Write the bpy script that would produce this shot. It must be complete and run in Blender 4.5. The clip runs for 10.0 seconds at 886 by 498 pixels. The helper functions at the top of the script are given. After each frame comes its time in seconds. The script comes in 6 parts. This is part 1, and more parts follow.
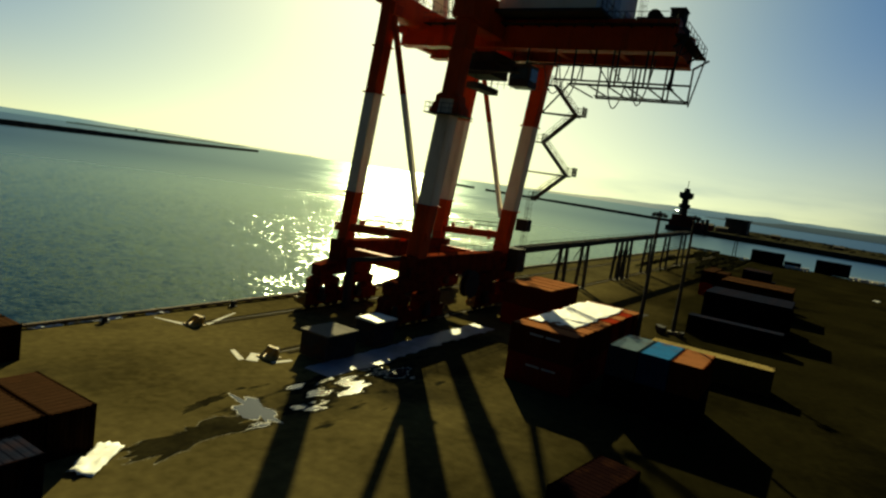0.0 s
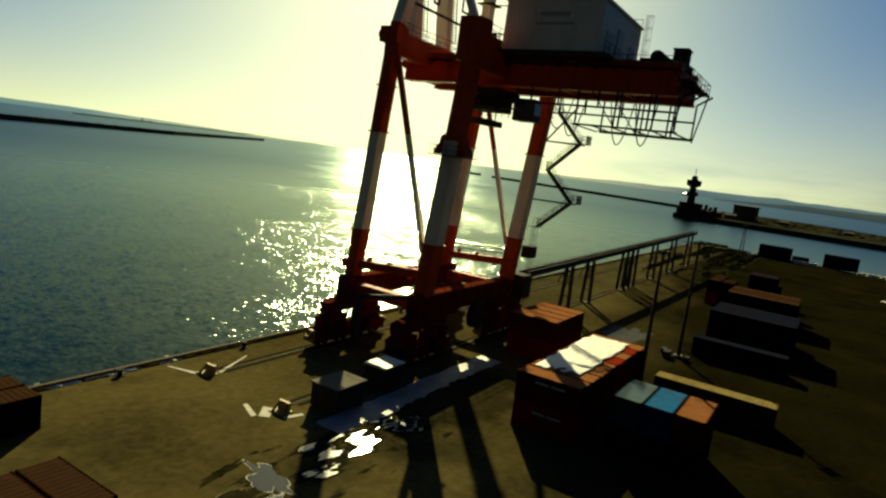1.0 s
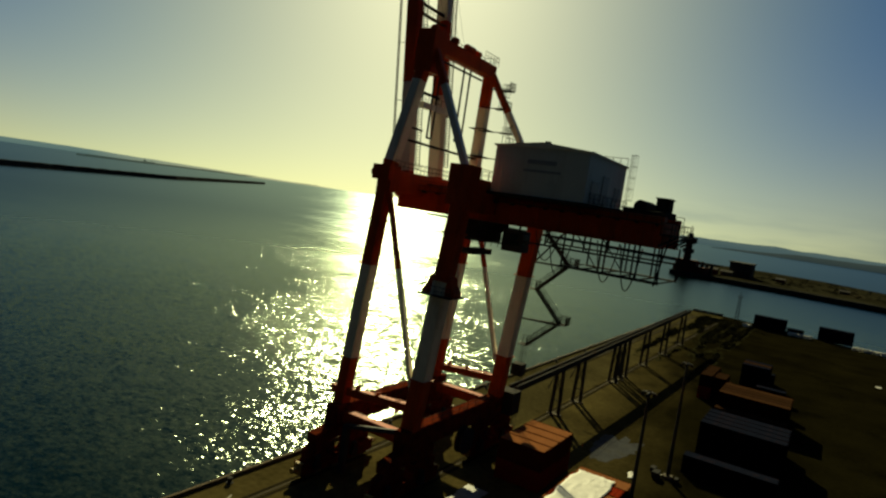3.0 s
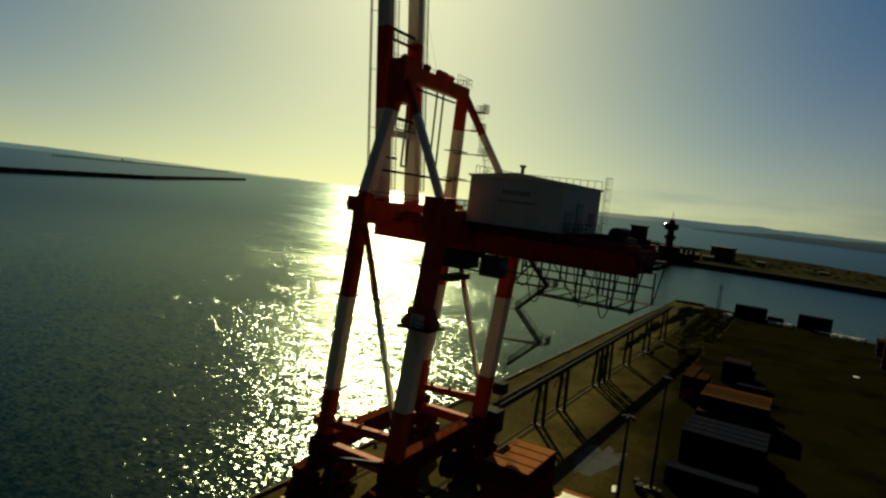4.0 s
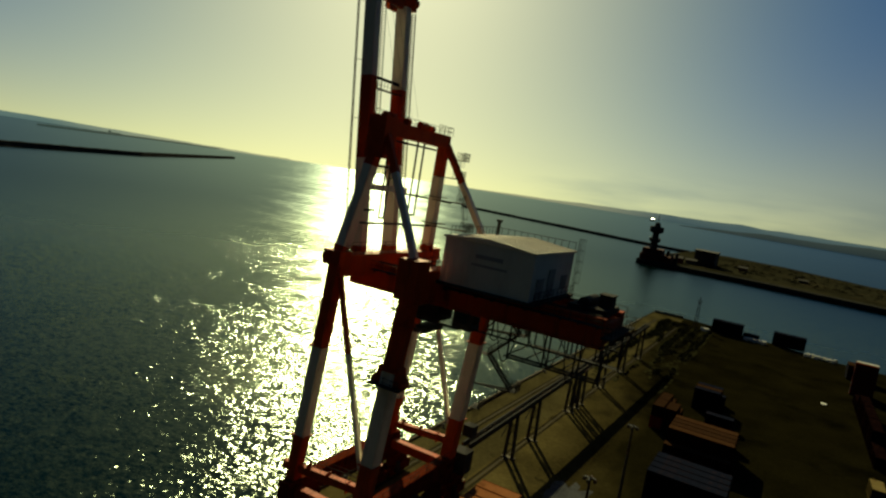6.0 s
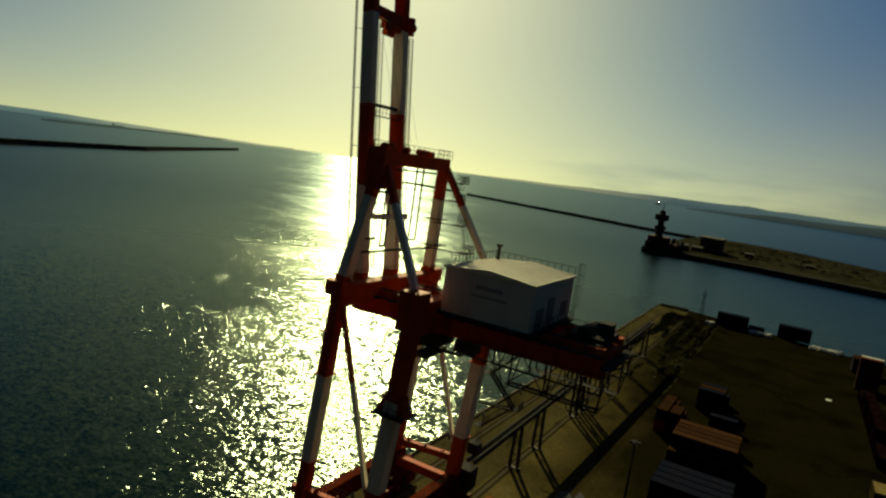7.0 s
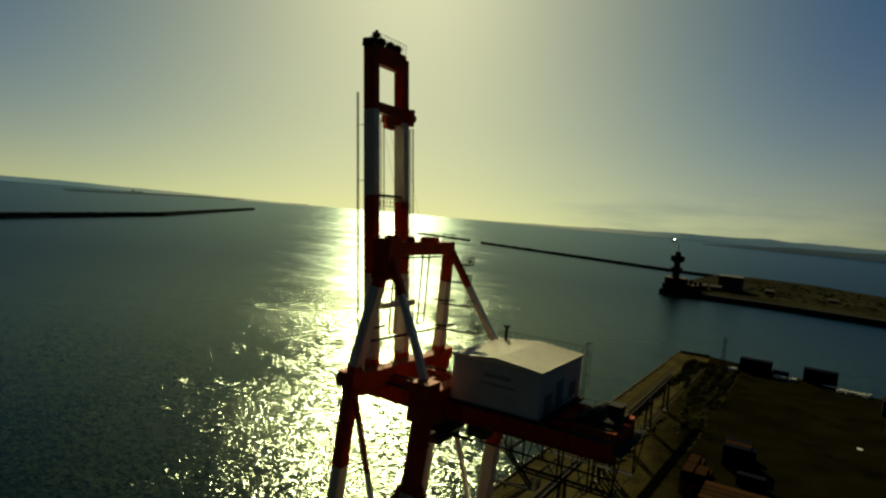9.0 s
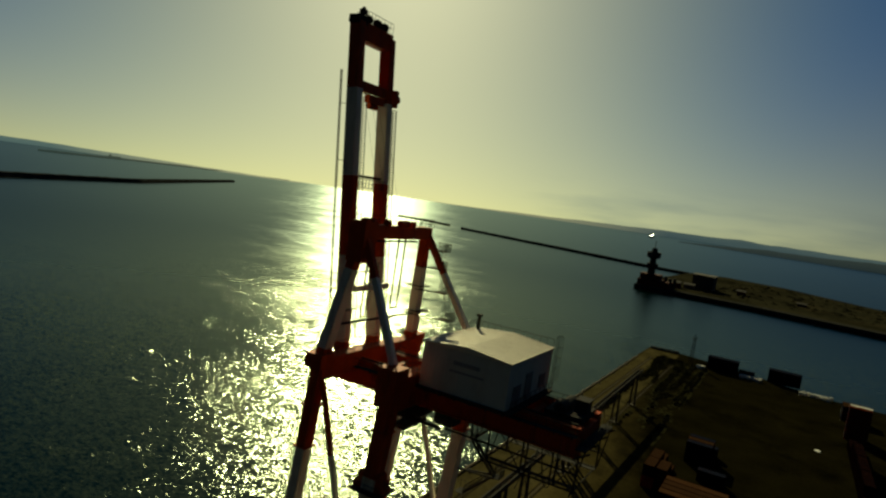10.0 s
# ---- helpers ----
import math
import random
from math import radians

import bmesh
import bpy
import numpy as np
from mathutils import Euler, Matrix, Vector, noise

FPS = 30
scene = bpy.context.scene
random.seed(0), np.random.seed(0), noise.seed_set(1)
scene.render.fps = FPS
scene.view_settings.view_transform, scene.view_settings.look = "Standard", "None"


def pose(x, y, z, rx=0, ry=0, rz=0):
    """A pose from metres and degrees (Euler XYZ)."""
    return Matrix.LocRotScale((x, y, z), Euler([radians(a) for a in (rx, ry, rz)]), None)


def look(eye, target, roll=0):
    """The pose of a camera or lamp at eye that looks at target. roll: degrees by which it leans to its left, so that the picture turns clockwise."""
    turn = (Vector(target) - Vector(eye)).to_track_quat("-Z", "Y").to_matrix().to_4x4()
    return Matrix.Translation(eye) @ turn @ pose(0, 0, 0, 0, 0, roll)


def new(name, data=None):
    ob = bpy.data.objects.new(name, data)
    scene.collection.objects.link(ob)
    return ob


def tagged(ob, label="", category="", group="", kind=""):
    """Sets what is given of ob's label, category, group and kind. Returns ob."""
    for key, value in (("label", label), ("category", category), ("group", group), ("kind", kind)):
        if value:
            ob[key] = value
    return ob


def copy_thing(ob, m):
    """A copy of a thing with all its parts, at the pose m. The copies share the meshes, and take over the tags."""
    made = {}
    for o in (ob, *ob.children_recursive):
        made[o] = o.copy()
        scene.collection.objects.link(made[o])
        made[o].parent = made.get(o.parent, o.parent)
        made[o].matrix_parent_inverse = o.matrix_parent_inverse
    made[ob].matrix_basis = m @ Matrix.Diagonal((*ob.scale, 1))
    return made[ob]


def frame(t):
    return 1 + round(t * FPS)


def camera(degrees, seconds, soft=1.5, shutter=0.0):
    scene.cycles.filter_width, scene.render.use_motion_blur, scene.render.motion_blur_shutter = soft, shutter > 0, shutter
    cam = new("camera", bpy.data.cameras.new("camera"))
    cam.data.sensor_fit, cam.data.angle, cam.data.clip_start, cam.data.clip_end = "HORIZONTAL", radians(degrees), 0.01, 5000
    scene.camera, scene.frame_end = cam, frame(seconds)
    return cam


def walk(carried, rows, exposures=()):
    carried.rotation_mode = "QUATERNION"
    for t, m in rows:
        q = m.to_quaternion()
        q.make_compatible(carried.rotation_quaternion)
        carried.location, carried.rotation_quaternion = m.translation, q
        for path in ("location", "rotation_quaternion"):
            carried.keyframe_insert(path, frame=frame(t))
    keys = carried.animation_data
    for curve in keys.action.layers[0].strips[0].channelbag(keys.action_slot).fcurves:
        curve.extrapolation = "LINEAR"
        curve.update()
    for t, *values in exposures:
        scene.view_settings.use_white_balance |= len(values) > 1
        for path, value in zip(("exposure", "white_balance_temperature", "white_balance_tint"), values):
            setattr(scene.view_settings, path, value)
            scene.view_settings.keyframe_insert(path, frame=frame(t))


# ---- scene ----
cam = camera(70.0, 10.0, soft=2.4)
PATH = [
    (0, (1.301, 0.721, 17.102), (3.008, 1.737, 16.869), 8.5),
    (0.5, (1.146, 0.726, 20.004), (2.851, 1.727, 19.704), 10.1),
    (1, (0.831, 1.273, 23.073), (2.524, 2.299, 22.789), 7.7),
    (1.5, (0.356, 1.318, 25.951), (2.041, 2.361, 25.68), 8.6),
    (2, (-0.023, 0.921, 28.868), (1.663, 1.968, 28.627), 8.4),
    (2.5, (0.554, 1.365, 31.283), (2.256, 2.403, 31.128), 8.3),
    (2.7, (0.643, 1.608, 32.186), (2.338, 2.66, 32.042), 8.7),
    (3.8, (1.079, 1.658, 37.31), (2.798, 2.663, 37.117), 6.9),
    (4, (1.175, 1.618, 38.258), (2.897, 2.617, 38.078), 6.7),
    (4.5, (1.053, 1.587, 40.474), (2.774, 2.592, 40.311), 8.1),
    (5, (1.117, 1.227, 42.513), (2.852, 2.206, 42.34), 8.1),
    (5.5, (1.317, 1.226, 44.545), (3.063, 2.184, 44.367), 9.3),
    (5.7, (1.371, 1.196, 45.37), (3.116, 2.148, 45.152), 9.5),
    (6.8, (1.053, 1.225, 50.794), (2.783, 2.203, 50.573), 8.3),
    (7, (1.119, 1.237, 51.78), (2.85, 2.203, 51.513), 8.1),
    (7.5, (0.793, 1.325, 54.27), (2.518, 2.304, 54.02), 6.8),
    (7.8, (0.0, 0.6, 55.7), (1.686, 1.65, 55.465), 0.2),
    (8, (-0.149, 0.802, 56.293), (1.536, 1.851, 56.049), 0.6),
    (8.3, (0.9, 0.2, 56.3), (2.6, 1.23, 56.095), 12.6),
    (8.5, (0.926, 0.167, 56.577), (2.651, 1.161, 56.389), 15.0),
    (9, (0.327, -0.081, 56.79), (2.035, 0.951, 56.665), 5.1),
    (9.5, (1.21, 0.08, 56.769), (2.932, 1.072, 56.546), 6.8),
    (10, (1.246, 0.05, 57.044), (2.987, 1.02, 56.876), 8.4),
]
EXPOSURES = [(t, stops, 7950, -16) for t, stops in ((0.0, 0.81), (1.0, 0.76), (2.0, 0.58), (2.5, 0.3), (4.0, 0.04), (5.5, 0.06), (8.5, 0.02), (9.0, -0.25), (10.0, -0.3))]
walk(cam, [(t, look(eye, target, roll)) for t, eye, target, roll in PATH], EXPOSURES)

# ---- sky and sun ----
SUN_AZ, SUN_EL = radians(35.8), radians(26.8)      # azimuth from +x towards +y
world = bpy.data.worlds.new("world")
scene.world = world
world.use_nodes = True
wn, wl = world.node_tree.nodes, world.node_tree.links
wn.clear()
w_out = wn.new("ShaderNodeOutputWorld")
w_bg = wn.new("ShaderNodeBackground")
w_sky = wn.new("ShaderNodeTexSky")
w_sky.sky_type = "NISHITA"
w_sky.sun_disc = False
w_sky.sun_elevation = SUN_EL
w_sky.sun_rotation = radians(90) - SUN_AZ
w_sky.air_density, w_sky.dust_density, w_sky.ozone_density, w_sky.altitude = 1.15, 1.7, 2.5, 0
w_co = wn.new("ShaderNodeTexCoord")
w_max = wn.new("ShaderNodeVectorMath")
w_max.operation = "MULTIPLY_ADD"                   # lifts the horizon's own band into the haze
w_max.inputs[1].default_value, w_max.inputs[2].default_value = (1, 1, 0.823), (0, 0, 0.08)
wl.new(w_co.outputs["Generated"], w_max.inputs[0])
wl.new(w_max.outputs[0], w_sky.inputs["Vector"])
# haze: the sky's blue above, a warm veil that thickens towards the horizon
w_toward = wn.new("ShaderNodeVectorMath")
w_toward.operation = "DOT_PRODUCT"
w_toward.inputs[1].default_value = (math.cos(SUN_AZ) * math.cos(SUN_EL), math.sin(SUN_AZ) * math.cos(SUN_EL), math.sin(SUN_EL))
wl.new(w_co.outputs["Generated"], w_toward.inputs[0])
w_clear = wn.new("ShaderNodeMapRange")
w_clear.interpolation_type = "SMOOTHSTEP"
w_clear.inputs["From Min"].default_value, w_clear.inputs["From Max"].default_value = 0.78, 1.0
wl.new(w_toward.outputs["Value"], w_clear.inputs["Value"])
w_mix = wn.new("ShaderNodeMix")
w_mix.data_type = "RGBA"
w_mix.inputs["B"].default_value = (0.94, 1.0, 1.02, 1)
w_behind, w_pale = wn.new("ShaderNodeMapRange"), wn.new("ShaderNodeMix")
w_pale.data_type = "RGBA"                          # behind the viewer the haze is lit and pale
w_behind.inputs["From Min"].default_value, w_behind.inputs["From Max"].default_value = 0.0, 0.6
wl.new(w_toward.outputs["Value"], w_behind.inputs["Value"]), wl.new(w_behind.outputs[0], w_pale.inputs["Factor"])
w_pale.inputs["A"].default_value, w_pale.inputs["B"].default_value = (0.76, 0.91, 1.1, 1), (0.17, 0.56, 1.35, 1)
wl.new(w_pale.outputs["Result"], w_mix.inputs["A"])
wl.new(w_clear.outputs[0], w_mix.inputs["Factor"])
w_tint = wn.new("ShaderNodeVectorMath")
w_tint.operation = "MULTIPLY"
wl.new(w_mix.outputs["Result"], w_tint.inputs[1])
wl.new(w_sky.outputs[0], w_tint.inputs[0])
w_sep = wn.new("ShaderNodeSeparateXYZ")
wl.new(w_co.outputs["Generated"], w_sep.inputs[0])
w_exp = wn.new("ShaderNodeMath")
w_exp.operation = "POWER"
w_exp.inputs[0].default_value = 0.0005
wl.new(w_sep.outputs["Z"], w_exp.inputs[1])
w_sun = wn.new("ShaderNodeVectorMath")
w_sun.operation = "DOT_PRODUCT"
w_sun.inputs[1].default_value = (math.cos(SUN_AZ), math.sin(SUN_AZ), 0.0)
wl.new(w_co.outputs["Generated"], w_sun.inputs[0])
w_side = wn.new("ShaderNodeMapRange")
w_side.inputs["From Min"].default_value, w_side.inputs["From Max"].default_value = 0.45, 0.95
w_side.inputs["To Min"].default_value, w_side.inputs["To Max"].default_value = 0.05, 1.0
wl.new(w_sun.outputs["Value"], w_side.inputs["Value"])
w_k = wn.new("ShaderNodeMath")
w_k.operation = "MULTIPLY"
wl.new(w_exp.outputs[0], w_k.inputs[0]), wl.new(w_side.outputs[0], w_k.inputs[1])
w_veil = wn.new("ShaderNodeVectorMath")
w_veil.operation = "SCALE"
w_veil.inputs[0].default_value = (20.0, 15.5, 3.9)
wl.new(w_k.outputs[0], w_veil.inputs["Scale"])
w_sum = wn.new("ShaderNodeVectorMath")
w_sum.operation = "ADD"
wl.new(w_tint.outputs[0], w_sum.inputs[0]), wl.new(w_veil.outputs[0], w_sum.inputs[1])
# the haze scatters forwards: brightest round the sun, dim on the side away from it
w_fwd = wn.new("ShaderNodeMapRange")
w_fwd.inputs["From Min"].default_value, w_fwd.inputs["From Max"].default_value = -0.6, 0.75
w_fwd.inputs["To Min"].default_value, w_fwd.inputs["To Max"].default_value = 0.12, 1.0
wl.new(w_toward.outputs["Value"], w_fwd.inputs["Value"])
w_all = wn.new("ShaderNodeVectorMath")
w_all.operation = "SCALE"
wl.new(w_sum.outputs[0], w_all.inputs[0]), wl.new(w_fwd.outputs[0], w_all.inputs["Scale"])
# a low bank of thin cloud over the far hills, towards the east
w_cs, w_cn, w_cm = wn.new("ShaderNodeMapping"), wn.new("ShaderNodeTexNoise"), wn.new("ShaderNodeMapRange")
w_cs.inputs["Scale"].default_value, w_cs.inputs["Location"].default_value = (5, 5, 34), (3.1, 0.4, 0.0)
w_cn.inputs["Scale"].default_value, w_cn.inputs["Detail"].default_value = 1.0, 5
w_cm.inputs["From Min"].default_value, w_cm.inputs["From Max"].default_value = 0.42, 0.62
wl.new(w_co.outputs["Generated"], w_cs.inputs["Vector"]), wl.new(w_cs.outputs[0], w_cn.inputs["Vector"]), wl.new(w_cn.outputs["Fac"], w_cm.inputs["Value"])
w_low, w_off = wn.new("ShaderNodeMapRange"), wn.new("ShaderNodeMapRange")
w_low.interpolation_type = w_off.interpolation_type = "SMOOTHSTEP"
w_low.inputs["From Min"].default_value, w_low.inputs["From Max"].default_value = 0.075, 0.02
w_off.inputs["From Min"].default_value, w_off.inputs["From Max"].default_value = 0.93, 0.985
w_bank = wn.new("ShaderNodeVectorMath")
w_bank.operation = "DOT_PRODUCT"
w_bank.inputs[1].default_value = (math.cos(radians(4)), math.sin(radians(4)), 0.0)
wl.new(w_co.outputs["Generated"], w_bank.inputs[0])
wl.new(w_sep.outputs["Z"], w_low.inputs["Value"]), wl.new(w_bank.outputs["Value"], w_off.inputs["Value"])
w_c1, w_c2, w_c3 = (wn.new("ShaderNodeMath") for _ in range(3))
for w_node in (w_c1, w_c2, w_c3):
    w_node.operation = "MULTIPLY"
wl.new(w_cm.outputs[0], w_c1.inputs[0]), wl.new(w_low.outputs[0], w_c1.inputs[1])
wl.new(w_c1.outputs[0], w_c2.inputs[0]), wl.new(w_off.outputs[0], w_c2.inputs[1])
wl.new(w_c2.outputs[0], w_c3.inputs[0])
w_c3.inputs[1].default_value = 0.38
w_cloud, w_shade = wn.new("ShaderNodeMix"), wn.new("ShaderNodeVectorMath")
w_cloud.data_type, w_shade.operation = "RGBA", "MULTIPLY"
w_shade.inputs[1].default_value = (0.42, 0.5, 0.72)
wl.new(w_all.outputs[0], w_shade.inputs[0])
wl.new(w_c3.outputs[0], w_cloud.inputs["Factor"]), wl.new(w_all.outputs[0], w_cloud.inputs["A"]), wl.new(w_shade.outputs[0], w_cloud.inputs["B"])
wl.new(w_cloud.outputs["Result"], w_bg.inputs["Color"])
w_bg.inputs["Strength"].default_value = 0.028
wl.new(w_bg.outputs[0], w_out.inputs["Surface"])

sun_data = bpy.data.lights.new("sun", "SUN")
sun_data.energy, sun_data.angle, sun_data.color = 5.0, radians(0.6), (1.0, 0.86, 0.58)
sun = new("sun", sun_data)
sun.matrix_world = look((math.cos(SUN_AZ) * 200, math.sin(SUN_AZ) * 200, math.tan(SUN_EL) * 200), (0, 0, 0))


# ---- materials ----
def material(name, base, rough=0.6, metal=0.0, vary=0.25, scale=1.2, fine=18.0, bump=0.15, stain=None, stain_amount=0.0,
             stain_scale=0.35, streak=0.0, coords="object", spec=0.5):
    """A painted, mineral or metal surface: two scales of tone, optional stains and streaks, fine relief."""
    m = bpy.data.materials.new(name)
    m.use_nodes = True
    n, l = m.node_tree.nodes, m.node_tree.links
    b = n["Principled BSDF"]
    b.inputs["Metallic"].default_value = metal
    b.inputs["Specular IOR Level"].default_value = spec
    tc = n.new("ShaderNodeNewGeometry" if coords == "world" else "ShaderNodeTexCoord")
    co = tc.outputs["Position" if coords == "world" else "Object"]
    big, small = n.new("ShaderNodeTexNoise"), n.new("ShaderNodeTexNoise")
    big.inputs["Scale"].default_value, big.inputs["Detail"].default_value = scale, 4
    small.inputs["Scale"].default_value, small.inputs["Detail"].default_value = fine, 5
    l.new(co, big.inputs["Vector"]), l.new(co, small.inputs["Vector"])
    mix = n.new("ShaderNodeMath")
    mix.operation = "MULTIPLY_ADD"
    mix.inputs[1].default_value, mix.inputs[2].default_value = 0.6, 0.0
    l.new(big.outputs["Fac"], mix.inputs[0])
    add = n.new("ShaderNodeMath")
    add.operation = "MULTIPLY_ADD"
    add.inputs[1].default_value = 0.4
    l.new(small.outputs["Fac"], add.inputs[0]), l.new(mix.outputs[0], add.inputs[2])
    ramp = n.new("ShaderNodeValToRGB")
    lo = [c * (1 - vary) for c in base]
    hi = [min(1.0, c * (1 + vary)) for c in base]
    ramp.color_ramp.elements[0].position, ramp.color_ramp.elements[1].position = 0.3, 0.7
    ramp.color_ramp.elements[0].color, ramp.color_ramp.elements[1].color = (*lo, 1), (*hi, 1)
    l.new(add.outputs[0], ramp.inputs["Fac"])
    colour = ramp.outputs["Color"]
    if stain:
        st = n.new("ShaderNodeTexNoise")
        st.inputs["Scale"].default_value, st.inputs["Detail"].default_value = stain_scale, 7
        st.inputs["Roughness"].default_value = 0.65
        if streak:
            mp = n.new("ShaderNodeMapping")
            mp.inputs["Scale"].default_value = (1, 1, streak)
            l.new(co, mp.inputs["Vector"]), l.new(mp.outputs[0], st.inputs["Vector"])
        else:
            l.new(co, st.inputs["Vector"])
        sr = n.new("ShaderNodeMapRange")
        sr.inputs["From Min"].default_value, sr.inputs["From Max"].default_value = 0.52, 0.68
        sr.inputs["To Max"].default_value = stain_amount
        l.new(st.outputs["Fac"], sr.inputs["Value"])
        mx = n.new("ShaderNodeMix")
        mx.data_type = "RGBA"
        mx.inputs["B"].default_value = (*stain, 1)
        l.new(sr.outputs[0], mx.inputs["Factor"]), l.new(colour, mx.inputs["A"])
        colour = mx.outputs["Result"]
    l.new(colour, b.inputs["Base Color"])
    rr = n.new("ShaderNodeMapRange")
    rr.inputs["To Min"].default_value, rr.inputs["To Max"].default_value = max(0.02, rough - 0.12), min(1, rough + 0.12)
    l.new(add.outputs[0], rr.inputs["Value"]), l.new(rr.outputs[0], b.inputs["Roughness"])
    bp = n.new("ShaderNodeBump")
    bp.inputs["Strength"].default_value, bp.inputs["Distance"].default_value = bump, 0.02
    l.new(small.outputs["Fac"], bp.inputs["Height"]), l.new(bp.outputs[0], b.inputs["Normal"])
    return m


RUST = (0.09, 0.035, 0.015)
M_RED = material("orange_red_paint", (0.40, 0.05, 0.01), 0.6, spec=0.06, vary=0.2, scale=0.5, fine=6, stain=RUST, stain_amount=0.55, stain_scale=0.6, streak=0.2, coords="world")
M_WHITE = material("white_paint", (0.68, 0.62, 0.53), 0.45, vary=0.08, scale=0.5, fine=6, stain=(0.3, 0.2, 0.12), stain_amount=0.5, stain_scale=0.7, streak=0.15, coords="world")
M_HOUSE = material("grey_white_cladding", (0.56, 0.57, 0.54), 0.5, vary=0.08, scale=0.3, fine=5, stain=(0.3, 0.27, 0.22), stain_amount=0.35, stain_scale=0.5, streak=0.2, coords="world")
M_STEEL = material("dark_galvanised_steel", (0.035, 0.034, 0.033), 0.8, spec=0.02, vary=0.3, scale=1, fine=10, stain=RUST, stain_amount=0.5, coords="world")
M_GREY = material("grey_painted_steel", (0.16, 0.17, 0.19), 0.5, vary=0.15, scale=0.6, fine=8, stain=RUST, stain_amount=0.4, coords="world")
M_BLACK = material("black_rubber", (0.025, 0.025, 0.025), 0.8, vary=0.3)
M_GLASS = material("dark_window_glass", (0.02, 0.025, 0.03), 0.08, vary=0.1, bump=0.0)
M_YELLOW = material("yellow_paint", (0.3, 0.18, 0.03), 0.7, vary=0.2, stain=RUST, stain_amount=0.6, stain_scale=2)
M_LETTER = material("faded_grey_lettering", (0.28, 0.28, 0.3), 0.6, vary=0.1)
M_GRIME = material("greasy_red_brown_steel", (0.1, 0.018, 0.008), 0.85, spec=0.0, vary=0.35, scale=0.9, fine=7, stain=(0.015, 0.012, 0.01), stain_amount=0.8, stain_scale=0.8, coords="world")
M_WOOD = material("weathered_timber", (0.09, 0.065, 0.04), 0.9, spec=0.08, vary=0.35, scale=0.8, fine=9, coords="world")
M_RAIL = material("worn_rail_steel", (0.05, 0.04, 0.03), 0.75, spec=0.05, vary=0.3, coords="world")
M_CONC = material("pale_concrete", (0.12, 0.105, 0.08), 0.9, spec=0.05, vary=0.25, scale=0.4, fine=4, stain=(0.12, 0.1, 0.08), stain_amount=0.6, coords="world")
M_ROCK = material("dark_wet_rock", (0.03, 0.03, 0.028), 0.95, spec=0.0, vary=0.45, scale=0.15, fine=1.2, bump=0.6, coords="world")
M_DIRT = material("dry_grass_and_soil", (0.021, 0.020, 0.012), 0.95, vary=0.8, scale=0.018, fine=0.2, spec=0.0, stain=(0.034, 0.027, 0.015), stain_amount=0.8, stain_scale=0.03, coords="world")
M_FAR = material("distant_dark_structure", (0.045, 0.042, 0.04), 0.9, vary=0.3, scale=0.1, fine=1, spec=0.1, coords="world")
M_BRICK = material("red_brown_harbour_paint", (0.085, 0.022, 0.016), 0.9, vary=0.3, scale=0.1, fine=1, spec=0.1, coords="world")
M_ROOF = material("cream_sheet_roof", (0.74, 0.68, 0.54), 0.6, vary=0.08, scale=0.4, fine=5, stain=(0.5, 0.42, 0.3), stain_amount=0.35, stain_scale=0.6, coords="world")
M_SHEET = material("white_plastic_sheet", (0.62, 0.61, 0.56), 0.6, vary=0.12, scale=1.5, fine=8)
M_RIM = material("pale_salt_crust", (0.3, 0.28, 0.23), 0.8, vary=0.3, scale=2, fine=12, coords="world")


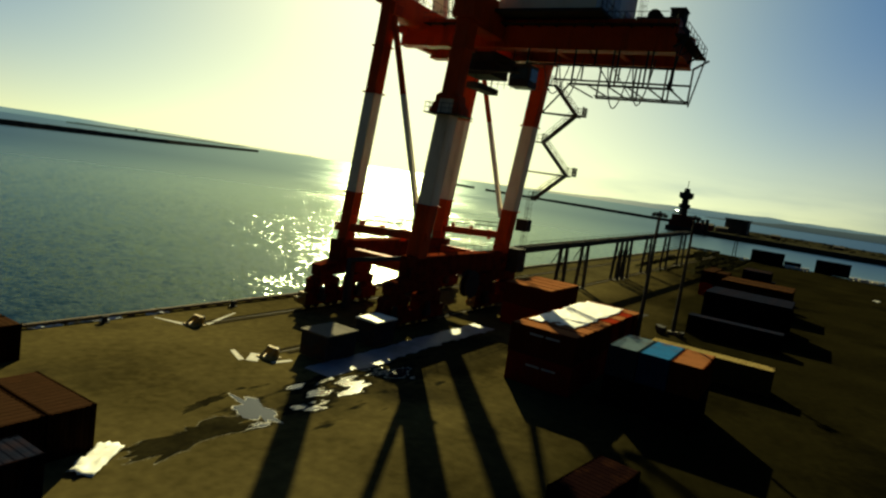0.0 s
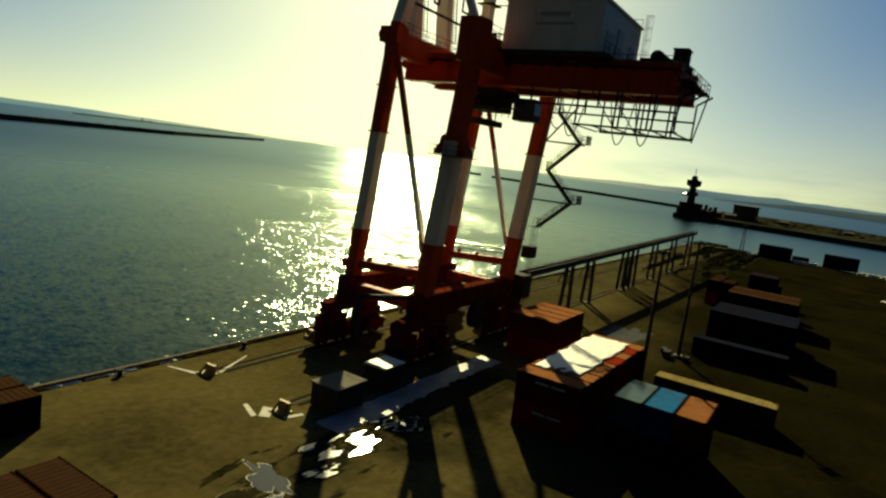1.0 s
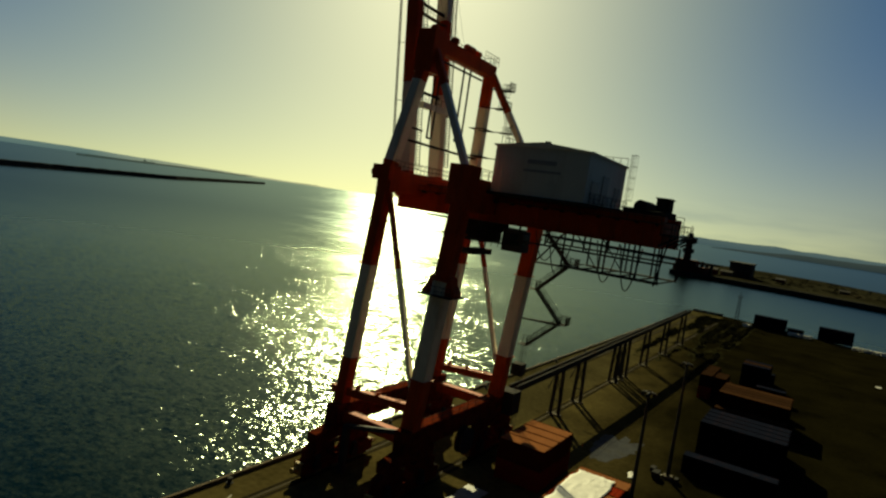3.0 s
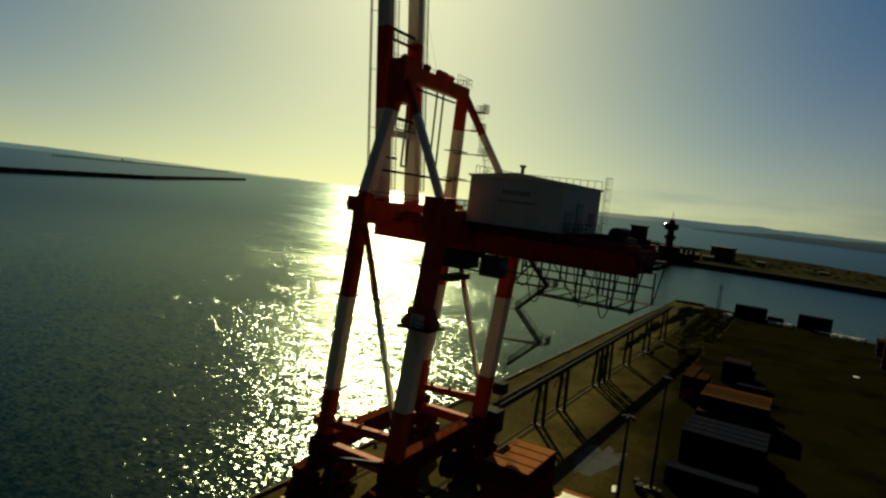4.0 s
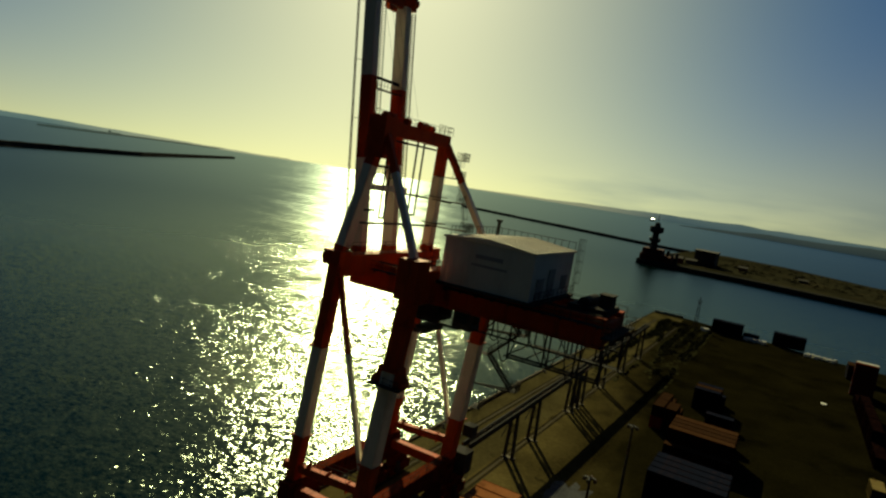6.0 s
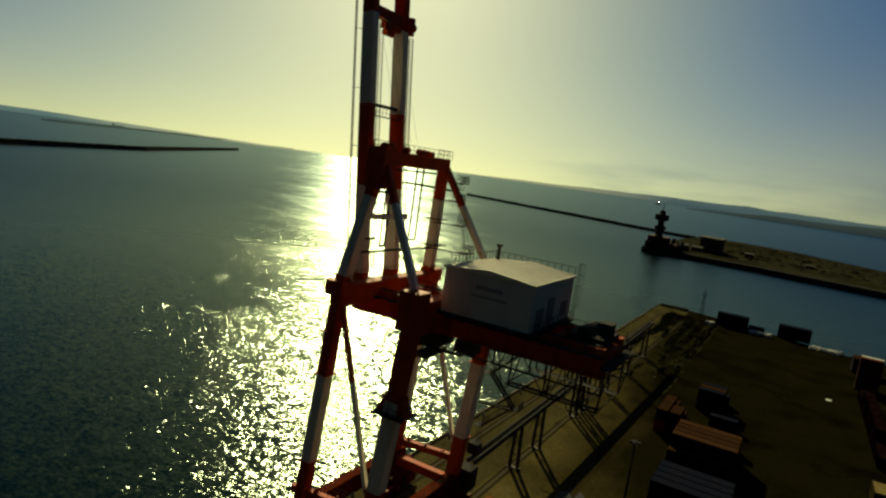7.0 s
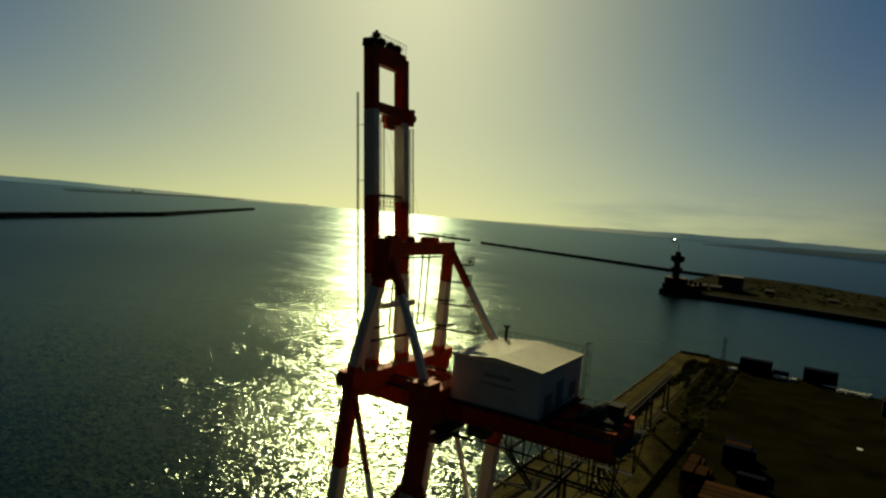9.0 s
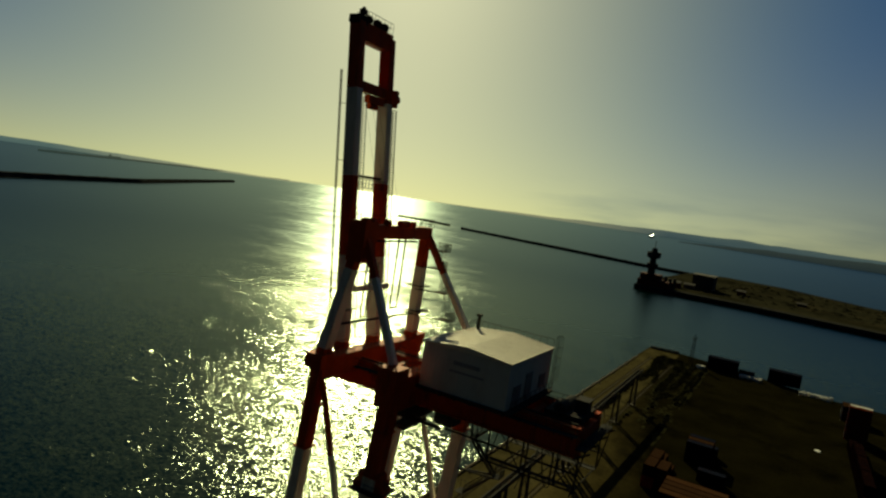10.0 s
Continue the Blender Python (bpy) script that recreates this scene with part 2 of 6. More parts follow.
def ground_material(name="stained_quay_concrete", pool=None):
    """Quay concrete; pool = (x, y, half length, half width, limit) adds standing water with a pale dried rim in a ragged pattern."""
    m = material(name, (0.0262, 0.0218, 0.0095), 1.0, spec=0.0, vary=0.55, scale=0.09, fine=1.3, bump=0.2, stain=(0.008, 0.007, 0.004),
                 stain_amount=0.95, stain_scale=0.055, coords="world")
    n, l = m.node_tree.nodes, m.node_tree.links
    b = n["Principled BSDF"]
    geo = n.new("ShaderNodeNewGeometry")
    # the ground's tone goes from dark in the yard to pale on the apron along a ragged line
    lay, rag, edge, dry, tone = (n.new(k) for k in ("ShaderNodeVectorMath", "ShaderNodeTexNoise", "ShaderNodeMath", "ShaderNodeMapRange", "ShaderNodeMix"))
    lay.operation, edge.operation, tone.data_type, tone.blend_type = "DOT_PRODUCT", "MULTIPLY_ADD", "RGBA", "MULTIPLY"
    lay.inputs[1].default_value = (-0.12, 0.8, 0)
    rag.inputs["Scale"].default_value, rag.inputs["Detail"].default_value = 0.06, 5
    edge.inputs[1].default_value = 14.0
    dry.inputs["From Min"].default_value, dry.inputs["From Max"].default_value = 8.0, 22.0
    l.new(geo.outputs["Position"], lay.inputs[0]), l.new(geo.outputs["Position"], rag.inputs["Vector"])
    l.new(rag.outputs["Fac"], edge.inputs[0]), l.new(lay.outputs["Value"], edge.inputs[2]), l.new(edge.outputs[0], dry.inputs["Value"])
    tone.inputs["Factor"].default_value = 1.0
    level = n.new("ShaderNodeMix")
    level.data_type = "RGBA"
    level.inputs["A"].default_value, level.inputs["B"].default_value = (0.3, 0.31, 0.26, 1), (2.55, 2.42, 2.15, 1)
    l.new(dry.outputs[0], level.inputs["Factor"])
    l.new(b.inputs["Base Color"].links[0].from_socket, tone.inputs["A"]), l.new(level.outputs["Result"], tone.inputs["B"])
    # a darker ragged blot on the ground at the crane's land side
    rel, size, reach, ragged, blot, blot_mask = (n.new(k) for k in ("ShaderNodeVectorMath", "ShaderNodeVectorMath", "ShaderNodeVectorMath", "ShaderNodeTexNoise", "ShaderNodeMath", "ShaderNodeMapRange"))
    rel.operation, size.operation, reach.operation, blot.operation = "SUBTRACT", "DIVIDE", "LENGTH", "MULTIPLY_ADD"
    rel.inputs[1].default_value, size.inputs[1].default_value = (54.5, 29.5, 0), (9.5, 5.5, 1e6)
    ragged.inputs["Scale"].default_value, ragged.inputs["Detail"].default_value = 0.3, 5
    blot.inputs[1].default_value = 0.9
    blot_mask.inputs["From Min"].default_value, blot_mask.inputs["From Max"].default_value = 1.6, 1.25
    l.new(geo.outputs["Position"], rel.inputs[0]), l.new(rel.outputs[0], size.inputs[0]), l.new(size.outputs[0], reach.inputs[0])
    l.new(geo.outputs["Position"], ragged.inputs["Vector"]), l.new(ragged.outputs["Fac"], blot.inputs[0]), l.new(reach.outputs["Value"], blot.inputs[2])
    l.new(blot.outputs[0], blot_mask.inputs["Value"])
    blot_tone = n.new("ShaderNodeMix")
    blot_tone.data_type, blot_tone.blend_type = "RGBA", "MULTIPLY"
    blot_tone.inputs["B"].default_value = (0.36, 0.37, 0.4, 1)
    l.new(blot_mask.outputs[0], blot_tone.inputs["Factor"]), l.new(tone.outputs["Result"], blot_tone.inputs["A"])
    l.new(blot_tone.outputs["Result"], b.inputs["Base Color"])
    if not pool:
        return m
    mp = n.new("ShaderNodeMapping")
    mp.inputs["Rotation"].default_value = (0, 0, radians(-7))
    mp.inputs["Scale"].default_value = (0.27, 0.72, 1)
    l.new(geo.outputs["Position"], mp.inputs["Vector"])
    t = n.new("ShaderNodeTexNoise")
    t.inputs["Scale"].default_value, t.inputs["Detail"].default_value, t.inputs["Roughness"].default_value = 1.0, 3.5, 0.5
    l.new(mp.outputs[0], t.inputs["Vector"])
    x, y, rx, ry, limit = pool
    off = n.new("ShaderNodeVectorMath")
    off.operation = "SUBTRACT"
    off.inputs[1].default_value = (x, y, 0)
    l.new(geo.outputs["Position"], off.inputs[0])
    div = n.new("ShaderNodeVectorMath")
    div.operation = "DIVIDE"
    div.inputs[1].default_value = (rx, ry, 1e6)
    l.new(off.outputs[0], div.inputs[0])
    far = n.new("ShaderNodeVectorMath")
    far.operation = "LENGTH"
    l.new(div.outputs[0], far.inputs[0])
    lev = n.new("ShaderNodeMath")                       # water level against the ground's hollows
    lev.operation = "MULTIPLY_ADD"
    lev.inputs[1].default_value = -0.16
    l.new(far.outputs["Value"], lev.inputs[0]), l.new(t.outputs["Fac"], lev.inputs[2])

    def step(lo, hi):
        r = n.new("ShaderNodeMapRange")
        r.inputs["From Min"].default_value, r.inputs["From Max"].default_value = lo, hi
        l.new(lev.outputs[0], r.inputs["Value"])
        return r.outputs[0]

    wet, rim = step(limit, limit + 0.004), step(limit - 0.02, limit - 0.008)
    base = b.inputs["Base Color"].links[0].from_socket
    damp = step(limit - 0.15, limit - 0.07)
    for fac, colour in ((damp, (0.011, 0.010, 0.006, 1)), (rim, (0.36, 0.34, 0.28, 1)), (wet, (0.02, 0.021, 0.022, 1))):
        mx = n.new("ShaderNodeMix")
        mx.data_type = "RGBA"
        mx.inputs["B"].default_value = colour
        l.new(fac, mx.inputs["Factor"]), l.new(base, mx.inputs["A"])
        base = mx.outputs["Result"]
    l.new(base, b.inputs["Base Color"])
    for socket, dry, water in (("Roughness", 1.0, 0.1), ("Specular IOR Level", 0.0, 0.33)):
        r = n.new("ShaderNodeMapRange")
        r.inputs["To Min"].default_value, r.inputs["To Max"].default_value = dry, water
        l.new(wet, r.inputs["Value"]), l.new(r.outputs[0], b.inputs[socket])
    return m


def water_material(name, base, rough, waves, ior=1.333, sheen=(0.95, 0.95, 0.95), open_rough=0.0):
    """Water whose wind waves tilt the surface at several lengths: rows of (1 / length, stretch, steepness)."""
    m = bpy.data.materials.new(name)
    m.use_nodes = True
    n, l = m.node_tree.nodes, m.node_tree.links
    n.remove(n["Principled BSDF"])
    body, gloss, fres, both = (n.new(k) for k in ("ShaderNodeBsdfDiffuse", "ShaderNodeBsdfGlossy", "ShaderNodeFresnel", "ShaderNodeMixShader"))
    body.inputs["Color"].default_value = (*base, 1)
    gloss.inputs["Color"].default_value = (*sheen, 1)
    gloss.inputs["Roughness"].default_value = rough
    gloss.distribution = "BECKMANN"
    fres.inputs["IOR"].default_value = ior
    l.new(fres.outputs[0], both.inputs[0]), l.new(body.outputs[0], both.inputs[1]), l.new(gloss.outputs[0], both.inputs[2])
    l.new(both.outputs[0], n["Material Output"].inputs["Surface"])
    geo = n.new("ShaderNodeNewGeometry")
    last = None
    for scale, stretch, steep in waves:
        mp = n.new("ShaderNodeMapping")
        mp.inputs["Rotation"].default_value = (0, 0, radians(-36))
        mp.inputs["Scale"].default_value = (scale * stretch, scale, scale)
        l.new(geo.outputs["Position"], mp.inputs["Vector"])
        t = n.new("ShaderNodeTexNoise")
        t.inputs["Scale"].default_value, t.inputs["Detail"].default_value = 1.0, 1
        l.new(mp.outputs[0], t.inputs["Vector"])
        k = n.new("ShaderNodeVectorMath")
        k.operation = "MULTIPLY_ADD"
        k.inputs[1].default_value = (steep, steep, 0)
        l.new(t.outputs["Color"], k.inputs[0])
        if last:
            l.new(last, k.inputs[2])
        else:
            total = sum(w[2] for w in waves) / 2
            k.inputs[2].default_value = (-total, -total, 1)
        last = k.outputs[0]
    # wind streaks: broad lanes and finer cat's-paws where the waves are steeper or calmer
    lanes = None
    for size, weight in (((0.011, 0.005, 0.01), 0.45), ((0.055, 0.03, 0.05), 0.55)):
        lane, gust, part_of = n.new("ShaderNodeMapping"), n.new("ShaderNodeTexNoise"), n.new("ShaderNodeMath")
        lane.inputs["Rotation"].default_value, lane.inputs["Scale"].default_value = (0, 0, radians(-36)), size
        gust.inputs["Scale"].default_value, gust.inputs["Detail"].default_value = 1.0, 3
        l.new(geo.outputs["Position"], lane.inputs["Vector"]), l.new(lane.outputs[0], gust.inputs["Vector"])
        part_of.operation, part_of.inputs[1].default_value, part_of.inputs[2].default_value = "MULTIPLY_ADD", weight, 0.0
        l.new(gust.outputs["Fac"], part_of.inputs[0])
        if lanes:
            l.new(lanes, part_of.inputs[2])
        lanes = part_of.outputs[0]
    calm = n.new("ShaderNodeMapRange")
    calm.inputs["From Min"].default_value, calm.inputs["From Max"].default_value = 0.38, 0.62
    calm.inputs["To Min"].default_value, calm.inputs["To Max"].default_value = 1.75, 0.85
    l.new(lanes, calm.inputs["Value"])
    upright = n.new("ShaderNodeCombineXYZ")
    upright.inputs[0].default_value, upright.inputs[1].default_value = 1.0, 1.0
    l.new(calm.outputs[0], upright.inputs[2])
    flat = n.new("ShaderNodeVectorMath")
    flat.operation = "MULTIPLY"
    l.new(last, flat.inputs[0]), l.new(upright.outputs[0], flat.inputs[1])
    # away from the quay the ripples run together into an even roughness
    if open_rough:
        out, open_, ripple, chop = n.new("ShaderNodeVectorMath"), n.new("ShaderNodeMapRange"), n.new("ShaderNodeMapRange"), n.new("ShaderNodeMix")
        out.operation, open_.interpolation_type, chop.data_type = "LENGTH", "SMOOTHSTEP", "FLOAT"
        l.new(geo.outputs["Position"], out.inputs[0]), l.new(out.outputs["Value"], open_.inputs["Value"])
        open_.inputs["From Min"].default_value, open_.inputs["From Max"].default_value = 300.0, 600.0
        ripple.inputs["From Min"].default_value, ripple.inputs["From Max"].default_value = 0.85, 1.75
        ripple.inputs["To Min"].default_value, ripple.inputs["To Max"].default_value = open_rough * 1.03, open_rough * 0.93
        l.new(calm.outputs[0], ripple.inputs["Value"])
        chop.inputs["A"].default_value = rough
        early = n.new("ShaderNodeMapRange")
        early.interpolation_type = "SMOOTHSTEP"
        early.inputs["From Min"].default_value, early.inputs["From Max"].default_value = 220.0, 470.0
        l.new(out.outputs["Value"], early.inputs["Value"]), l.new(early.outputs[0], chop.inputs["Factor"])
        l.new(ripple.outputs[0], chop.inputs["B"]), l.new(chop.outputs["Result"], gloss.inputs["Roughness"])
        # far gloss colour dimmed and blued with distance, painting in weaker glare and haze
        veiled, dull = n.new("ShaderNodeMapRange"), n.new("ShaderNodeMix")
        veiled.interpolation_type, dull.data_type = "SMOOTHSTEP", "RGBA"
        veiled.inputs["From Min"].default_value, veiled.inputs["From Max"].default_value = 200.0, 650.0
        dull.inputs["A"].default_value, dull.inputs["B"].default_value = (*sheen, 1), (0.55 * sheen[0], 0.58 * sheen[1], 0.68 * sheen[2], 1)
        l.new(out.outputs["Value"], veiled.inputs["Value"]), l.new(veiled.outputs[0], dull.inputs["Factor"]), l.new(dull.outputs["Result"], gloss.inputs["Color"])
        settle, still = n.new("ShaderNodeMapRange"), n.new("ShaderNodeMath")
        settle.inputs["To Min"].default_value, settle.inputs["To Max"].default_value = 1.0, 5.0
        l.new(open_.outputs[0], settle.inputs["Value"])
        still.operation = "MULTIPLY"
        l.new(calm.outputs[0], still.inputs[0]), l.new(settle.outputs[0], still.inputs[1]), l.new(still.outputs[0], upright.inputs[2])
    nrm = n.new("ShaderNodeVectorMath")
    nrm.operation = "NORMALIZE"
    l.new(flat.outputs[0], nrm.inputs[0]), l.new(nrm.outputs[0], gloss.inputs["Normal"])
    return m


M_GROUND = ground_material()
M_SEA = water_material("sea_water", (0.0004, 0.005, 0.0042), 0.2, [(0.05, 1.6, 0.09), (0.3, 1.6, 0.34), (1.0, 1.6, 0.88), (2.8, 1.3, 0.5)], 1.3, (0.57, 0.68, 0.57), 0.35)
M_PUDDLE = water_material("puddle_water", (0.03, 0.032, 0.034), 0.04, [(1.5, 1.0, 0.03), (6.0, 1.0, 0.02)])


def haze_material(name, colour, strength, thick, veil=(0.95, 0.84, 0.52)):
    """Far hills with bright haze painted in as emission, stronger the nearer they stand to the sun's bearing."""
    m = bpy.data.materials.new(name)
    m.use_nodes = True
    n, l = m.node_tree.nodes, m.node_tree.links
    b = n["Principled BSDF"]
    b.inputs["Base Color"].default_value = (0.02, 0.024, 0.024, 1)
    b.inputs["Roughness"].default_value, b.inputs["Specular IOR Level"].default_value = 1.0, 0.0
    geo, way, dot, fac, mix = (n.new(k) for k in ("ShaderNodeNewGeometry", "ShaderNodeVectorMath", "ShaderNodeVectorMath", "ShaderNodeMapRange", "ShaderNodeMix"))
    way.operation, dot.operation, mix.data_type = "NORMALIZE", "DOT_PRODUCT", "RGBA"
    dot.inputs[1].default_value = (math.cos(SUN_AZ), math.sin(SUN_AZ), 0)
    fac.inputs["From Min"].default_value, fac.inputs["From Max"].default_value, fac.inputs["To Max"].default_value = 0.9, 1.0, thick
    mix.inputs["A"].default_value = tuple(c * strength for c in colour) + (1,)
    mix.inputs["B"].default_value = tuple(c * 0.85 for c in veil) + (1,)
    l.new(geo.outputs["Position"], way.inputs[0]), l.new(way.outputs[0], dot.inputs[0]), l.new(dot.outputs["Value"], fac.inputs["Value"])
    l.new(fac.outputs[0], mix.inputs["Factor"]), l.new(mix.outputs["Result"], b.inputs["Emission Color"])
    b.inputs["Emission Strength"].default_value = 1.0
    return m


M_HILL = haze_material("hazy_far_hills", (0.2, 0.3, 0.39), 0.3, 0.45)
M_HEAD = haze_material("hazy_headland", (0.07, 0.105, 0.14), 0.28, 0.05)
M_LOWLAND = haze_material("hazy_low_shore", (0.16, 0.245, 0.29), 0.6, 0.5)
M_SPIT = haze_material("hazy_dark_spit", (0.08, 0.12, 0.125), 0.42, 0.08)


# ---- mesh helpers ----
def finish(name, bm, mats, parent=None, label="", smooth=False):
    me = bpy.data.meshes.new(name)
    bm.normal_update()
    bm.to_mesh(me)
    bm.free()
    for m in mats if isinstance(mats, (list, tuple)) else [mats]:
        me.materials.append(m)
    if smooth:
        for p in me.polygons:
            p.use_smooth = True
    ob = new(name, me)
    if parent is not None:
        ob.parent = parent
        top = parent
        while top.parent is not None:
            top = top.parent
        if parent is top:
            ob.matrix_parent_inverse = Matrix.Translation(parent.location).inverted()
    if label:
        ob["label"] = label
    return ob


part = finish


def thing(name, label, category, at=(0, 0, 0), group="", kind=""):
    ob = new(name)
    ob.location = at
    ob.empty_display_size = 0.5
    return tagged(ob, label, category, group, kind)


def box(bm, x0, x1, y0, y1, z0, z1, mat=0):
    v = [bm.verts.new((x, y, z)) for z in (z0, z1) for y in (y0, y1) for x in (x0, x1)]
    for q in ((0, 2, 3, 1), (4, 5, 7, 6), (0, 1, 5, 4), (2, 6, 7, 3), (0, 4, 6, 2), (1, 3, 7, 5)):
        f = bm.faces.new([v[i] for i in q])
        f.material_index = mat
    return v


def basis(p, q, side=None):
    d = (q - p).normalized()
    s = Vector(side) if side else (Vector((0, 0, 1)) if abs(d.z) < 0.9 else Vector((1, 0, 0)))
    a = d.cross(s).normalized()
    return d, a, a.cross(d).normalized()


def beam(bm, p, q, w, h, cuts=(), side=None, w2=None, h2=None, mat=0):
    """A chamfered box member from p to q; cuts are (fraction, material index from there on)."""
    p, q = Vector(p), Vector(q)
    d, a, b = basis(p, q, side)
    w2, h2 = w2 or w, h2 or h
    stops = [(0.0, mat)] + list(cuts) + [(1.0, 0)]
    rings = []
    for f, m in stops:
        c = p.lerp(q, f)
        ww, hh = (w + (w2 - w) * f) / 2, (h + (h2 - h) * f) / 2
        k = min(ww, hh) * 0.14
        pts = [(ww - k, hh), (ww, hh - k), (ww, -hh + k), (ww - k, -hh), (-ww + k, -hh), (-ww, -hh + k), (-ww, hh - k), (-ww + k, hh)]
        rings.append([bm.verts.new(c + a * u + b * v) for u, v in pts])
    for i in range(len(rings) - 1):
        for j in range(8):
            f = bm.faces.new((rings[i][j], rings[i][(j + 1) % 8], rings[i + 1][(j + 1) % 8], rings[i + 1][j]))
            f.material_index = stops[i][1]
    bm.faces.new(rings[0]).material_index = stops[0][1]
    bm.faces.new(list(reversed(rings[-1]))).material_index = stops[-2][1]


def tube(bm, p, q, r, n=6, r2=None, mat=0):
    p, q = Vector(p), Vector(q)
    d, a, b = basis(p, q)
    r2 = r if r2 is None else r2
    rings = []
    for c, rad in ((p, r), (q, r2)):
        rings.append([bm.verts.new(c + (a * math.cos(2 * math.pi * j / n) + b * math.sin(2 * math.pi * j / n)) * rad) for j in range(n)])
    for j in range(n):
        bm.faces.new((rings[0][j], rings[0][(j + 1) % n], rings[1][(j + 1) % n], rings[1][j])).material_index = mat
    bm.faces.new(rings[0]).material_index = mat
    bm.faces.new(list(reversed(rings[1]))).material_index = mat


def chain(bm, pts, r, n=5, mat=0):
    """One round bar or cable bent along a line of points."""
    pts = [Vector(p) for p in pts]
    rings = []
    a = None
    for i, c in enumerate(pts):
        d = (pts[min(i + 1, len(pts) - 1)] - pts[max(i - 1, 0)]).normalized()
        if a is None:
            a = d.orthogonal().normalized()
        a = (a - d * a.dot(d)).normalized()
        b = d.cross(a)
        rings.append([bm.verts.new(c + (a * math.cos(2 * math.pi * j / n) + b * math.sin(2 * math.pi * j / n)) * r) for j in range(n)])
    for p, q in zip(rings, rings[1:]):
        for j in range(n):
            bm.faces.new((p[j], p[(j + 1) % n], q[(j + 1) % n], q[j])).material_index = mat
    bm.faces.new(list(reversed(rings[0]))).material_index = mat
    bm.faces.new(rings[-1]).material_index = mat


def railing(bm, pts, height=1.1, gap=1.6, r=0.035, mid=True, posts=True):
    """A guard rail along a line, with its posts unless they stand apart; gives the feet of the posts."""
    feet = []
    up = Vector((0, 0, height))
    pts = [Vector(p) for p in pts]
    for p, q in zip(pts, pts[1:]):
        n = max(1, round((q - p).length / gap))
        for i in range(n + 1):
            c = p.lerp(q, i / n)
            feet.append(c)
            if posts:
                tube(bm, c, c + up, r, 5)
        tube(bm, p + up, q + up, r, 5)
        if mid:
            tube(bm, p + up * 0.5, q + up * 0.5, r * 0.8, 5)
    return feet


POST_MESHES = {}


def guard(parent, mat, pts, height=1.1, gap=1.6, r=0.035, mid=True):
    """A handrail as a part, each of its posts a piece of its own on one shared mesh."""
    bm = bmesh.new()
    feet = railing(bm, pts, height, gap, r, mid, posts=False)
    rail = finish("handrail", bm, mat, parent)
    key = (round(height, 3), r, mat.name)
    if key not in POST_MESHES:
        bm = bmesh.new()
        tube(bm, (0, 0, 0), (0, 0, height), r, 6)
        me = bpy.data.meshes.new("post")
        bm.to_mesh(me)
        bm.free()
        me.materials.append(mat)
        POST_MESHES[key] = me
    done = []
    for c in feet:
        if any((c - d).length < 0.05 for d in done):
            continue
        done.append(c)
        post = new("post", POST_MESHES[key])
        post.parent = rail
        post.location = c
    return rail


def ladder(bm, p, q, side, width=0.5, r=0.03, step=0.35, cage=False):
    p, q, s = Vector(p), Vector(q), Vector(side).normalized()
    for k in (-0.5, 0.5):
        tube(bm, p + s * width * k, q + s * width * k, r, 4)
    n = int((q - p).length / step)
    for i in range(n + 1):
        c = p.lerp(q, i / n)
        tube(bm, c - s * width / 2, c + s * width / 2, r * 0.7, 4)
    if cage:
        d = (q - p).normalized()
        out = s.cross(d).normalized()
        m = int((q - p).length / 1.2)
        arcs = []
        for i in range(1, m + 1):
            c = p.lerp(q, i / m)
            arc = [c + s * (0.38 * math.cos(a)) + out * (0.72 * math.sin(a)) for a in [math.pi * k / 6 for k in range(7)]]
            chain(bm, arc, 0.022, 4)
            arcs.append(arc)
        for k in (1, 3, 5):
            chain(bm, [a[k] for a in arcs], 0.02, 4)


B = bmesh.new

# ---- ground, sea and far shore ----
GROUND_OUTLINE = [(-2600, 54.0), (312, 54.0), (314, 40), (309, 24), (291, -20), (288, -90), (300, -2600), (-2600, -2600)]
bm = B()
tops = [bm.verts.new((x, y, 0)) for x, y in GROUND_OUTLINE]
lows = [bm.verts.new((x, y, -12)) for x, y in GROUND_OUTLINE]
bm.faces.new(list(reversed(tops)))
for i in range(len(tops)):
    j = (i + 1) % len(tops)
    bm.faces.new((tops[i], tops[j], lows[j], lows[i]))
bmesh.ops.recalc_face_normals(bm, faces=bm.faces)
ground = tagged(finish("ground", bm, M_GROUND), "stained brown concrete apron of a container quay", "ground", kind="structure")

bm = B()
SEA_R, SEA_Z = 4900.0, -2.5
vs = [bm.verts.new((SEA_R * math.cos(a), SEA_R * math.sin(a), SEA_Z)) for a in [2 * math.pi * k / 96 for k in range(96)]]
bm.faces.new(vs)
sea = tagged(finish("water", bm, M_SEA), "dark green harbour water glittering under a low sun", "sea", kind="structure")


def ridge(name, label, az0, az1, dist, profile, mat, thick=120.0, z0=-6.0):
    """A far range of hills or a low shore on the horizon, as a solid with depth."""
    bm = B()
    n = 90
    rows = []
    for i in range(n + 1):
        f = i / n
        a = radians(az0 + (az1 - az0) * f)
        h = profile(f)
        rows.append([bm.verts.new((r * math.cos(a), r * math.sin(a), z)) for r, z in ((dist, z0), (dist + thick * 0.5, h), (dist + thick, z0))])
    for p, q in zip(rows, rows[1:]):
        for k in range(2):
            bm.faces.new((p[k], p[k + 1], q[k + 1], q[k]))
    return tagged(finish(name, bm, mat, smooth=True), label, "hills", kind="structure")


